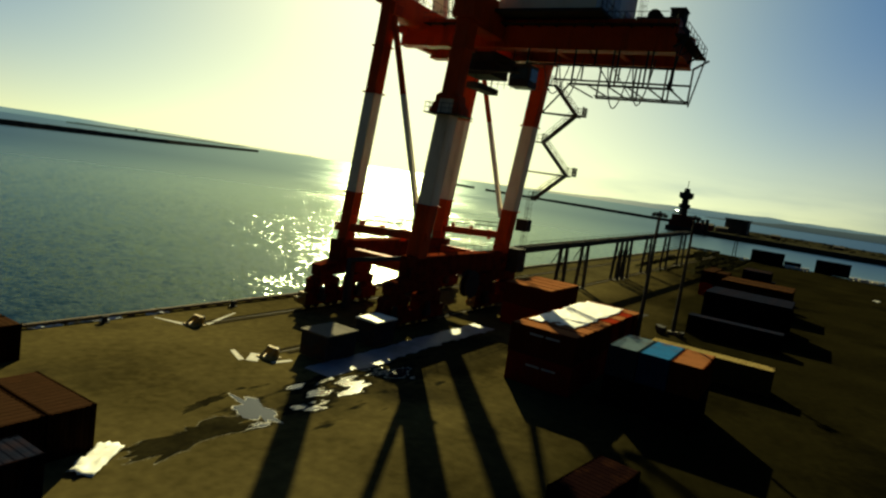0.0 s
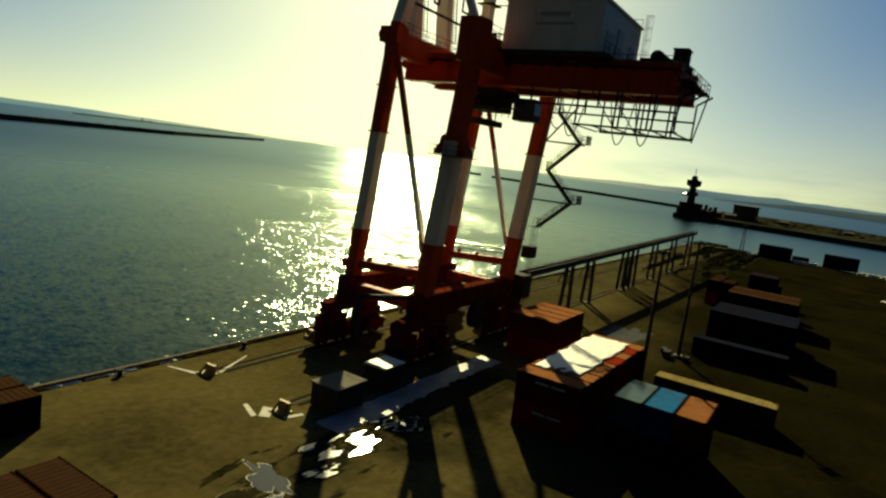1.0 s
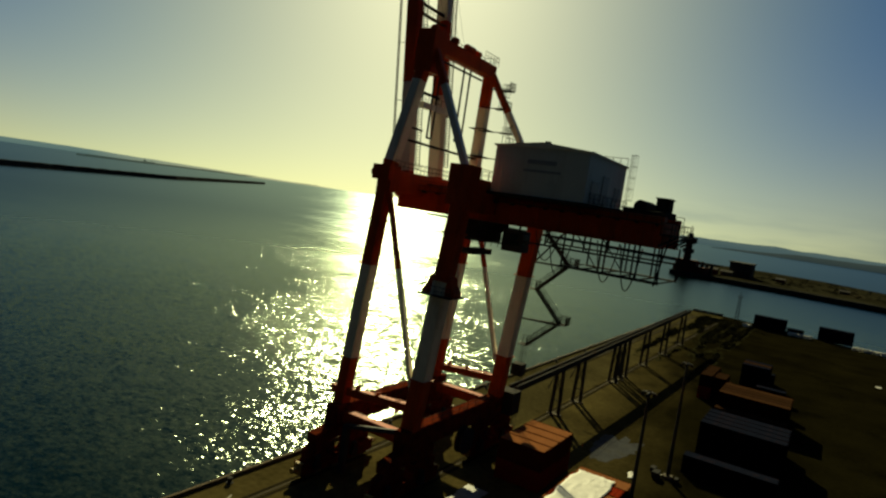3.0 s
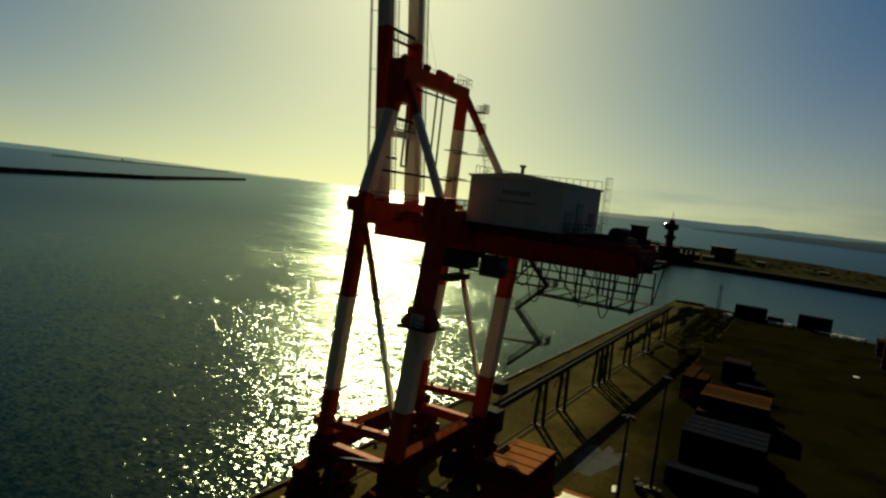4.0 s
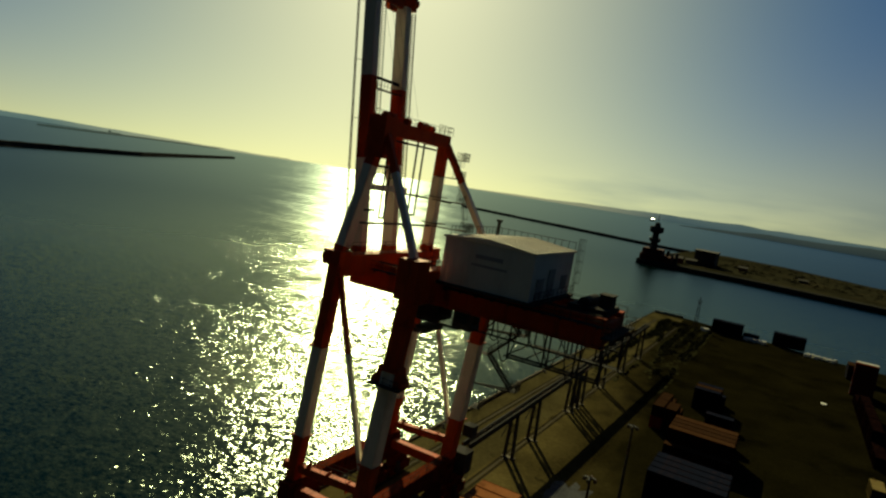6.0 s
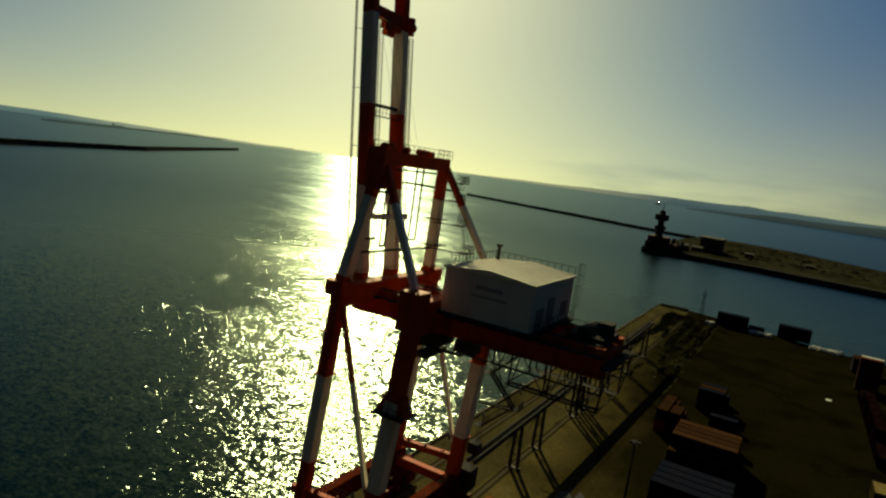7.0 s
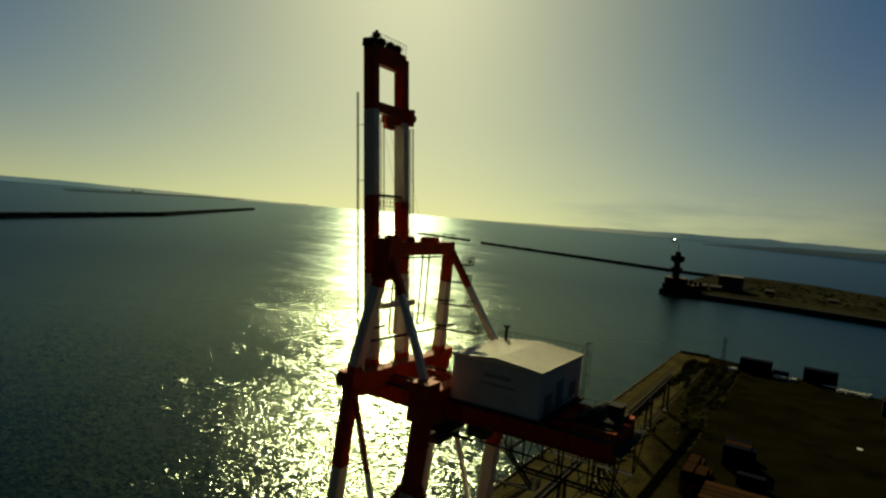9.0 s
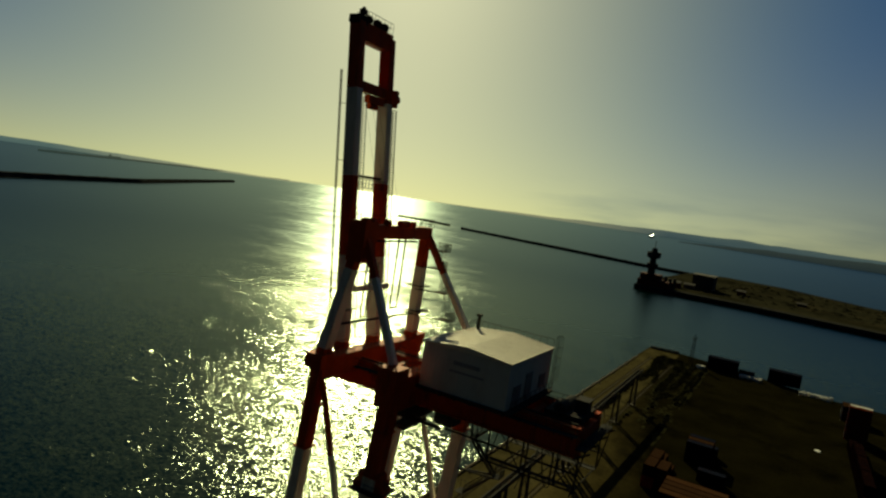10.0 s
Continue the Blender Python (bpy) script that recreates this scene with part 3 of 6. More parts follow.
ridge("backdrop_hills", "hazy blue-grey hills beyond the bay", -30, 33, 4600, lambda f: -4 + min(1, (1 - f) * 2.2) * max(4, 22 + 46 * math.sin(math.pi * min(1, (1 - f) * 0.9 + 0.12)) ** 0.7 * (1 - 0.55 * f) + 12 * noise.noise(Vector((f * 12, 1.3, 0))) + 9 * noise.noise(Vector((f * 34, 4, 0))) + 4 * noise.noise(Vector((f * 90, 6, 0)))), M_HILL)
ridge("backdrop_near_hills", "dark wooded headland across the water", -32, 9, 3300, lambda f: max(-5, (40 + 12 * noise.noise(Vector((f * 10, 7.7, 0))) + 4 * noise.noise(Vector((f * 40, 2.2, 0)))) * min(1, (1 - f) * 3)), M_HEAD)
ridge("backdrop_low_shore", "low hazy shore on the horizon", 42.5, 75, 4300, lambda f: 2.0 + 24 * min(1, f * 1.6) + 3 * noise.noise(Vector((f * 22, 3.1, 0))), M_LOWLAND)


def breakwater(name, label, pts, width, height, seed):
    """A rubble mound with an uneven crest along a line."""
    rnd = random.Random(seed)
    bm = B()
    rows = []
    for (x0, y0), (x1, y1) in zip(pts, pts[1:]):
        L = math.hypot(x1 - x0, y1 - y0)
        n = max(2, int(L / 12))
        nx, ny = -(y1 - y0) / L, (x1 - x0) / L
        for i in range(n + 1):
            f = i / n
            cx, cy = x0 + (x1 - x0) * f, y0 + (y1 - y0) * f
            j = lambda k: rnd.uniform(-k, k)
            rows.append([bm.verts.new((cx + nx * (o + j(0.4)), cy + ny * (o + j(0.4)), z + j(0.35))) for o, z in
                         ((-width / 2, -5), (-width / 3.3, -2.2), (-width / 4, height), (width / 4, height), (width / 3.3, -2.2), (width / 2, -5))])
    for p, q in zip(rows, rows[1:]):
        for k in range(5):
            bm.faces.new((p[k], p[k + 1], q[k + 1], q[k]))
    for r in (rows[0], rows[-1]):
        bm.faces.new(r)
    bmesh.ops.recalc_face_normals(bm, faces=bm.faces)
    return tagged(finish(name, bm, M_ROCK), label, "breakwater", kind="structure")


polar = lambda r, a, z: (r * math.cos(radians(a)), r * math.sin(radians(a)), z)
bm = B()
spit = [(2960, 62.0), (3300, 58.5), (3800, 55.0), (4300, 51.0), (4500, 43.5)]
for (r0, a0), (r1, a1) in zip(spit, spit[1:]):
    for k in range(6):
        f, g = k / 6, (k + 1) / 6
        h = 7 + 3 * noise.noise(Vector((r0 * 0.01 + k * 0.7, 2.2, 0)))
        beam(bm, polar(r0 + (r1 - r0) * f, a0 + (a1 - a0) * f, h / 2 - 2.5), polar(r0 + (r1 - r0) * g, a0 + (a1 - a0) * g, h / 2 - 2.5), 40, h)
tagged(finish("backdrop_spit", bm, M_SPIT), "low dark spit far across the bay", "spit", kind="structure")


def ship(x, y, length, turn):
    """A small coaster far out: tapered hull, deckhouse aft, funnel and mast."""
    ob = thing("coaster_ship", "small dark cargo ship far out on the hazy bay", "ship", (x, y, SEA_Z))
    c, s = math.cos(radians(turn)), math.sin(radians(turn))
    at = lambda u, v, z: (x + u * c - v * s, y + u * s + v * c, SEA_Z + z)
    L, W = length / 2, length / 11
    deck = [(-L, W * 0.8), (-L * 0.7, W), (L * 0.6, W), (L, 0), (L * 0.6, -W), (-L * 0.7, -W), (-L, -W * 0.8)]
    bm = B()
    hi = [bm.verts.new(at(u, v, 6.0 + 2.5 * max(0, u / L) ** 3)) for u, v in deck]
    lo = [bm.verts.new(at(u * 0.93, v * 0.85, -1.0)) for u, v in deck]
    bm.faces.new(hi)
    for i in range(7):
        bm.faces.new((lo[i], lo[(i + 1) % 7], hi[(i + 1) % 7], hi[i]))
    part("hull", bm, M_SPIT, ob)
    bm = B()
    beam(bm, at(-L * 0.85, 0, 10), at(-L * 0.5, 0, 10), W * 1.6, 8)
    part("deckhouse", bm, M_SPIT, ob)
    bm = B()
    tube(bm, at(-L * 0.75, 0, 13.9), at(-L * 0.75, 0, 18), 1.6, 8)
    part("funnel", bm, M_SPIT, ob)
    bm = B()
    tube(bm, at(L * 0.4, 0, 5.9), at(L * 0.4, 0, 16), 0.5, 6)
    part("mast", bm, M_SPIT, ob)


ship(*polar(3950, 57.2, 0)[:2], 62, -40)
breakwater("breakwater_west", "long dark rock breakwater low on the sea", [(-700, 260), (410, 891), (741, 1072), (1120, 1372), (1500, 1672)], 24, 4.2, 3)
breakwater("breakwater_east", "dark rock breakwater running to the harbour mouth", [(926, 128), (940, 186), (1003, 350), (1080, 566)], 12, 1.2, 4)
breakwater("breakwater_outer", "short dark outer breakwater beyond a gap", [(1110, 612), (1140, 700), (1148, 760)], 12, 1.6, 5)

# ---- quay crane ----
XN, XF = 59.2, 80.0                      # near and far frame, along the quay
GX = (66.2, 73.0)                        # the two girders and boom members
crane = thing("quay_crane", "orange-red and white striped quayside container crane with its boom raised", "crane", (69.6, 43.4, 0))


def leg_y(sea, z):
    return (46.5 + (35.4 - z) * 0.079) if sea else (36.25 + (33.0 - z) * 0.086)




def rail_part(pts, parent=None, **how):
    if parent is None:
        return guard(crane, M_STEEL, pts, **how)
    bm = B()
    railing(bm, pts, **how)
    return part("handrail", bm, M_STEEL, parent)


Z_LEG0, Z_LEG1 = 7.2, 36.0
for x in (XN, XF):
    for sea in (True, False):
        bm = B()
        z1 = Z_LEG1 if sea else 35.0
        w = 1.5 if sea else 1.75
        f = lambda z: (z - Z_LEG0) / (z1 - Z_LEG0)
        beam(bm, (x, leg_y(sea, Z_LEG0), Z_LEG0), (x, leg_y(sea, z1), z1), w, w, cuts=((f(13.5), 1), (f(25.0), 0)), side=(0, 1, 0))
        leg = part("leg", bm, [M_RED, M_WHITE], crane, "box-section leg with red and white bands")
        for z, k in ((25.0, 0.18), (13.5, 0.18), (30.2, 0.14)):
            bm = B()
            y = leg_y(sea, z)
            box(bm, x - w / 2 - k, x + w / 2 + k, y - w / 2 - k, y + w / 2 + k, z - 0.07, z + 0.07)
            part("flange", bm, M_RED, leg)
        if not sea and x == XN:
            y = leg_y(sea, 24.5)
            bm = B()
            box(bm, x - 1.7, x + 1.7, y - 2.1, y + 2.1, 23.26, 23.36)
            part("collar_platform", bm, M_STEEL, leg)
            bm = B()
            railing(bm, [(x - 1.65, y - 2.0, 23.36), (x - 1.65, y + 2.0, 23.36), (x + 1.65, y + 2.0, 23.36)], 1.0, 0.9)
            part("handrail", bm, M_STEEL, leg)
            for s in (-1, 1):
                bm = B()
                prof = [(0.85, 25.6), (1.35, 25.3), (1.45, 24.6), (1.8, 24.2), (2.0, 23.8), (2.0, 23.4), (0.85, 23.4)]
                ends = [[bm.verts.new((x + dx, y + s * u, z)) for u, z in prof] for dx in (-0.75, 0.75)]
                for i in range(len(prof)):
                    j = (i + 1) % len(prof)
                    bm.faces.new((ends[0][i], ends[0][j], ends[1][j], ends[1][i]))
                bm.faces.new(ends[0])
                bm.faces.new(list(reversed(ends[1])))
                bmesh.ops.recalc_face_normals(bm, faces=bm.faces)
                part("clamp_lug", bm, M_RED, leg)

# braces of the two side frames
for x in (XN, XF):
    bm = B()
    beam(bm, (x, 46.1, 34.2), (x, 39.1, 12.4), 0.55, 0.55, cuts=((0.42, 1),), side=(1, 0, 0))
    part("brace", bm, [M_RED, M_WHITE], crane, "slender diagonal brace")
    bm = B()
    beam(bm, (x, 50.2, 9.2), (x, 37.2, 10.1), 0.9, 0.95)
    for y in (40.5, 43.5, 46.5):
        box(bm, x - 0.5, x + 0.5, y - 0.04, y + 0.04, 9.1, 10.45)
    part("tie_beam", bm, M_RED, crane)
    bm = B()
    beam(bm, (x, 49.2, 6.4), (x, 38.0, 6.4), 1.2, 1.3)
    part("lower_tie_beam", bm, M_RED, crane)
    for s in (-0.42, 0.42):
        rail_part([(x + s, 49.9, 9.75), (x + s, 38.8, 10.55)], gap=2.0)

M_TRUNK = material("dull_grey_steel", (0.04, 0.04, 0.045), 0.7, spec=0.1, vary=0.2)
# grey cable trunk on the near frame
bm = B()
beam(bm, (57.9, 46.3, 0.2), (57.9, 46.3, 5.9), 0.75, 0.75, side=(1, 0, 0))
beam(bm, (57.9, 46.6, 5.8), (57.9, 39.2, 7.4), 0.5, 0.5)
part("cable_trunk", bm, M_TRUNK, crane, "grey steel cable trunk")

# knee and portal beams, sea and land side
for y, z0, z1, name in ((46.5, 33.6, 36.2, "sea_portal_beam"), (36.2, 32.6, 36.4, "land_portal_beam")):
    bm = B()
    beam(bm, (XN - 0.6, y, (z0 + z1) / 2), (XF + 0.6, y, (z0 + z1) / 2), 1.9, z1 - z0)
    part(name, bm, M_RED, crane)
    for s in (-0.9, 0.9):
        rail_part([(XN, y + s, z1), (XF, y + s, z1)], gap=1.8)
for x in (XN, XF):
    bm = B()
    box(bm, x - 1.1, x + 1.1, 45.5, 47.9, 34.9, 36.6)
    tube(bm, (x - 1.2, 47.4, 35.7), (x + 1.2, 47.4, 35.7), 0.62, 14)
    part("knee_block", bm, M_RED, crane)
    bm = B()
    box(bm, x - 1.25, x + 1.25, 35.0, 37.5, 33.2, 37.6)
    part("knee_block", bm, M_RED, crane)

# girders with stiffeners
for gx in GX:
    bm = B()
    beam(bm, (gx, 16.5, 33.55), (gx, 49.2, 33.55), 1.35, 3.1)
    g = part("girder", bm, M_RED, crane)
    bm = B()
    box(bm, gx - 0.85, gx + 0.85, 16.4, 49.3, 31.9, 32.06)
    part("bottom_flange", bm, M_RED, g)
    for k in range(14):
        bm = B()
        y = 18 + k * 2.4
        box(bm, gx - 0.72, gx + 0.72, y - 0.03, y + 0.03, 32.06, 35.05)
        part("stiffener", bm, M_RED, g)
    bm = B()
    box(bm, gx - 0.08, gx + 0.08, 17, 48.8, 35.12, 35.3)
    part("trolley_rail", bm, M_RAIL, g)
for y0, y1 in ((16.5, 17.4), (22.5, 23.2), (29.4, 30.1), (42.0, 42.7), (48.3, 49.2)):
    bm = B()
    beam(bm, (GX[0], (y0 + y1) / 2, 33.4), (GX[1], (y0 + y1) / 2, 33.4), y1 - y0, 2.3)
    part("cross_tie", bm, M_RED, crane)
for x in (GX[0] - 1.3, GX[1] + 1.3):
    bm = B()
    box(bm, x - 0.5, x + 0.5, 16.5, 49.0, 34.3, 34.38)
    for k in range(17):
        y = 17 + k * 2
        beam(bm, (x - 0.5, y, 34.2), (x + 0.5, y, 34.2), 0.1, 0.16)
    part("girder_walkway", bm, M_STEEL, crane, "grating walkway along the girders")
for x in (GX[0] - 1.8, GX[1] + 1.8):
    rail_part([(x, 16.5, 34.38), (x, 49.0, 34.38)], gap=1.7)
rail_part([(GX[0] - 1.8, 15.4, 33.4), (GX[1] + 1.8, 15.4, 33.4)], gap=1.5)

# platform on the land end and the winch on it
bm = B()
box(bm, GX[0] - 1.9, GX[1] + 1.9, 15.3, 16.45, 33.25, 33.4)
for x in (64.6, 68, 71.4, 74.6):
    beam(bm, (x, 16.45, 32.2), (x, 14.9, 33.2), 0.16, 0.2)
part("end_platform", bm, M_STEEL, crane)
for x in (64.4, 74.8):
    rail_part([(x, 16.4, 33.4), (x, 15.4, 33.4)], gap=0.8)
    bm = B()
    beam(bm, (x, 15.4, 33.3), (x, 16.3, 28.2), 0.14, 0.14)
    part("hanger", bm, M_STEEL, crane)
bm = B()
box(bm, 67.0, 72.2, 16.9, 21.2, 35.0, 35.7)
box(bm, 68.9, 70.6, 17.0, 18.4, 35.7, 37.0)
tube(bm, (67.4, 19.6, 35.9), (71.8, 19.6, 35.9), 0.7, 14)
box(bm, 68.75, 70.75, 16.9, 18.5, 37.0, 37.12)
part("tail_winch", bm, M_STEEL, crane, "dark steel winch block")

# machine house: clad walls, low ridged roof, doors, lettering bars
HX0, HX1, HY0, HY1, HZ0, HZ1 = 62.8, 75.6, 24.1, 34.9, 35.35, 40.55
bm = B()
box(bm, HX0 - 0.25, HX1 + 0.25, HY0 - 0.7, HY1 + 0.3, 35.02, 35.33)
house = part("machine_house", bm, M_STEEL, crane, "pale grey clad machine house on the girders")


def clad_wall(p, q, z0, z1, pitch=0.5):
    """Profiled sheet wall from p to q."""
    bm = B()
    p, q = Vector((*p, 0)), Vector((*q, 0))
    n = max(2, int((q - p).length / pitch))
    d = (q - p) / n
    out = Vector((d.y, -d.x, 0)).normalized()
    prof = []
    for i in range(n):
        c = p + d * i
        prof += [c, c + d * 0.62, c + d * 0.7 + out * 0.02, c + d * 0.92 + out * 0.02]
    prof.append(q)
    lo = [bm.verts.new((v.x, v.y, z0)) for v in prof]
    hi = [bm.verts.new((v.x, v.y, z1)) for v in prof]
    for i in range(len(prof) - 1):
        bm.faces.new((lo[i], lo[i + 1], hi[i + 1], hi[i]))
    back = [bm.verts.new((v.x - out.x * 0.12, v.y - out.y * 0.12, z)) for v, z in ((p, z0), (q, z0), (q, z1), (p, z1))]
    bm.faces.new(list(reversed(back)))
    bm.faces.new((hi[0], hi[-1], back[2], back[3]))
    return bm


part("wall", clad_wall((HX0, HY1), (HX0, HY0), HZ0, HZ1), M_HOUSE, house)
part("wall", clad_wall((HX0, HY0), (HX1, HY0), HZ0, HZ1), M_HOUSE, house)
part("wall", clad_wall((HX1, HY0), (HX1, HY1), HZ0, HZ1), M_HOUSE, house)
part("wall", clad_wall((HX1, HY1), (HX0, HY1), HZ0, HZ1), M_HOUSE, house)
bm = B()
ym = (HY0 + HY1) / 2
r0, r1 = HZ1 - 0.02, HZ1 + 0.55
pts = [(HY0 - 0.15, r0), (ym, r1), (HY1 + 0.15, r0)]
n = 26
for k in range(2):
    (ya, za), (yb, zb) = pts[k], pts[k + 1]
    for i in range(n):
        xa, xb = HX0 - 0.15 + (HX1 - HX0 + 0.3) * i / n, HX0 - 0.15 + (HX1 - HX0 + 0.3) * (i + 1) / n
        xm = xa + (xb - xa) * 0.75
        e = 0.06 * (xb - xa)
        row = [(xa, 0), (xm - e, 0), (xm, 0.05), (xb - e, 0.05), (xb, 0)]
        for (u0, d0), (u1, d1) in zip(row, row[1:]):
            bm.faces.new([bm.verts.new(c) for c in ((u0, ya, za + d0), (u1, ya, za + d1), (u1, yb, zb + d1), (u0, yb, zb + d0))])
for x in (HX0 - 0.16, HX1 + 0.16):
    v = [bm.verts.new((x, y, z)) for y, z in pts] + [bm.verts.new((x, HY1 + 0.15, r0 - 0.12)), bm.verts.new((x, HY0 - 0.15, r0 - 0.12))]
    bm.faces.new(v)
bmesh.ops.remove_doubles(bm, verts=bm.verts, dist=0.002)
box(bm, HX0 - 0.2, HX1 + 0.2, HY0 - 0.2, HY0 - 0.12, r0 - 0.18, r0 + 0.07)
box(bm, HX0 - 0.2, HX1 + 0.2, HY1 + 0.12, HY1 + 0.2, r0 - 0.18, r0 + 0.07)
part("roof", bm, M_ROOF, house, "low ridged sheet roof")
bm = B()
for k, (x0, x1) in enumerate(((64.2, 66.4), (67.6, 69.6), (72.0, 74.0))):
    bm = B()
    box(bm, x0, x1, HY0 - 0.1, HY0 - 0.06, HZ0 + 0.2 + 0.6 * (k == 2), HZ0 + 2.4 + 0.9 * (k == 1))
    part("door", bm, M_GREY, house)
for k, (y0, y1, z0, z1) in enumerate(((27.6, 30.9, 38.75, 39.2), (27.0, 31.3, 37.9, 38.15))):
    bm = B()
    box(bm, HX0 - 0.075, HX0 - 0.055, y0, y1, z0, z1)
    part("lettering_bar", bm, M_LETTER, house)
rail_part([(HX0 - 0.2, HY0 - 0.6, HZ0), (HX1 + 0.2, HY0 - 0.6, HZ0)], gap=1.4, parent=house)
rail_part([(HX1, HY0, r0 + 0.05), (HX1, HY1, r0 + 0.05), (HX0 + 1, HY1, r0 + 0.05)], height=1.0, gap=0.9, r=0.035, mid=False, parent=house)
bm = B()
ladder(bm, (HX1 + 0.35, HY0 - 0.35, HZ0), (HX1 + 0.35, HY0 - 0.35, HZ1 + 1.5), (1, 0, 0), width=0.7, cage=True)
part("cage_ladder", bm, M_STEEL, house)
bm = B()
tube(bm, (74.4, 34.0, HZ1), (74.4, 34.0, HZ1 + 2.0), 0.22, 10)
box(bm, 74.1, 74.7, 33.7, 34.3, HZ1 + 1.8, HZ1 + 2.1)
part("vent_pipe", bm, M_STEEL, house)

# hanging service frame below the girders on the land side, with cable loops
SV0, SV1, SVZ = 16.1, 29.0, 28.4
for x in (65.4, 73.8):
    bm = B()
    beam(bm, (x, SV0, SVZ), (x, 26.5, SVZ), 0.16, 0.2)
    frame_part = part("service_frame", bm, M_STEEL, crane)
    bm = B()
    beam(bm, (x, SV0, 30.3), (x, SV1 + 3, 30.3), 0.16, 0.2)
    part("rail", bm, M_STEEL, frame_part)
    for y, z in [(y, SVZ) for y in (SV0 + 0.1, 18.4, 18.9, 21.8, 22.3, 26.4)] + [(y, 30.2) for y in (24.2, 28.6, 31.8)]:
        bm = B()
        beam(bm, (x, y, z), (x, y, 32.0), 0.17, 0.17)
        part("hanger", bm, M_STEEL, frame_part)
    bm = B()
    beam(bm, (x, 22.2, SVZ), (x, 25.0, 31.9), 0.1, 0.1)
    part("diagonal", bm, M_STEEL, frame_part)
for k in range(6):
    bm = B()
    y = SV0 + 0.2 + k * 2.1
    beam(bm, (65.4, y, SVZ), (73.8, y, SVZ), 0.1, 0.14)
    part("cross_bar", bm, M_STEEL, crane)
for x in (66.2, 73.0):
    bm = B()
    box(bm, x - 0.4, x + 0.4, SV0, 26.4, SVZ + 0.07, SVZ + 0.12)
    part("service_walkway", bm, M_STEEL, crane)
for k, (y0, y1, drop) in enumerate(((32.5, 29.3, 3.4), (29.0, 26.2, 4.4), (24.8, 22.2, 4.6), (20.9, 18.6, 4.7))):
    bm = B()
    x = 67.4 if k % 2 else 71.4
    chain(bm, [(x, y0 + (y1 - y0) * f, 31.6 - drop * 4 * f * (1 - f)) for f in [i / 14 for i in range(15)]], 0.07, 5)
    part("festoon_cable", bm, M_BLACK, crane, "hanging loop of black cable")

# trolley, operator's cab and head block parked under the girders
bm = B()
box(bm, 66.9, 72.3, 36.6, 41.6, 30.7, 31.8)
box(bm, 67.4, 71.8, 37.2, 41.0, 29.3, 30.7)
for x in (67.3, 71.9):
    for y in (37.2, 41.0):
        tube(bm, (x - 0.2, y, 31.6), (x + 0.2, y, 31.6), 0.42, 12)
part("trolley", bm, M_STEEL, crane)
bm = B()
box(bm, 70.2, 72.6, 33.6, 36.2, 28.6, 31.2)
cab = part("operator_cab", bm, M_TRUNK, crane, "grey operator's cab under the girders")
for pane in ((70.17, 70.2, 33.9, 35.9, 29.4, 30.8), (70.5, 72.3, 36.2, 36.23, 29.0, 30.8), (70.5, 72.3, 33.57, 33.6, 29.4, 30.8)):
    bm = B()
    box(bm, *pane)
    part("window", bm, M_GLASS, cab)
rail_part([(72.9, 33.4, 28.6), (72.9, 41.8, 28.6)], gap=0.9)
rail_part([(66.4, 33.4, 29.6), (66.4, 41.8, 29.6)], gap=0.9)
bm = B()
box(bm, 66.3, 67.2, 33.3, 41.8, 29.5, 29.58)
cab_walk = part("cab_walkway", bm, M_STEEL, crane)
for y in (34, 36.5, 39, 41.5):
    bm = B()
    beam(bm, (66.4, y, 29.6), (66.4, y, 32.0), 0.1, 0.1)
    part("hanger", bm, M_STEEL, cab_walk)
bm = B()
box(bm, 67.0, 72.2, 38.4, 40.0, 27.6, 28.3)
for x in (67.5, 71.7):
    tube(bm, (x, 39.2, 28.3), (x, 39.2, 29.4), 0.06, 5)
part("head_block", bm, M_STEEL, crane)

# raised boom: two members with bands, cross beams, ladders and rails
BZ0, BZ1 = 34.2, 77.4


def boom_y(z):
    return 48.85 + (z - 34.2) * 0.104


for gx in GX:
    bm = B()
    f = lambda z: (z - BZ0) / (BZ1 - BZ0)
    top = BZ1 + (0.4 if gx == GX[0] else -0.6)
    beam(bm, (gx, boom_y(BZ0), BZ0), (gx, boom_y(top), top), 1.3, 1.75, cuts=((f(36.5), 1), (f(47.5), 0), (f(57.6), 1), (f(68.6), 0)), side=(0, 1, 0))
    mem = part("boom_member", bm, [M_RED, M_WHITE], crane, "raised box-section boom member with red and white bands")
    bm = B()
    tube(bm, (gx - 1.0, 49.0, 33.9), (gx + 1.0, 49.0, 33.9), 0.75, 14)
    part("hinge", bm, M_RED, mem)
    bm = B()
    s = -1 if gx == GX[0] else 1
    for d in (0.0, 0.55):
        chain(bm, [(gx + s * 1.0, boom_y(z) + 1.6 - d * 0.4, z) for z in (35, 46, 55, 64, 71)], 0.07, 5)
    for k in range(5):
        z = 38 + k * 7.2
        tube(bm, (gx + s * 0.6, boom_y(z) + 0.6, z), (gx + s * 1.0, boom_y(z) + 1.6, z), 0.035, 4)
    part("boom_handrail", bm, M_STEEL, mem)
    bm = B()
    if gx == GX[0]:
        ladder(bm, (gx + 0.85, boom_y(37) - 1.1, 37), (gx + 0.85, boom_y(68) - 1.1, 68), (0, 1, 0), width=0.6, r=0.06)
    else:
        ladder(bm, (gx + 0.85, boom_y(38) - 1.1, 38), (gx + 0.85, boom_y(67.5) - 1.1, 67.5), (0, 1, 0), width=0.6, r=0.08)
    part("boom_ladder", bm, M_STEEL, mem)
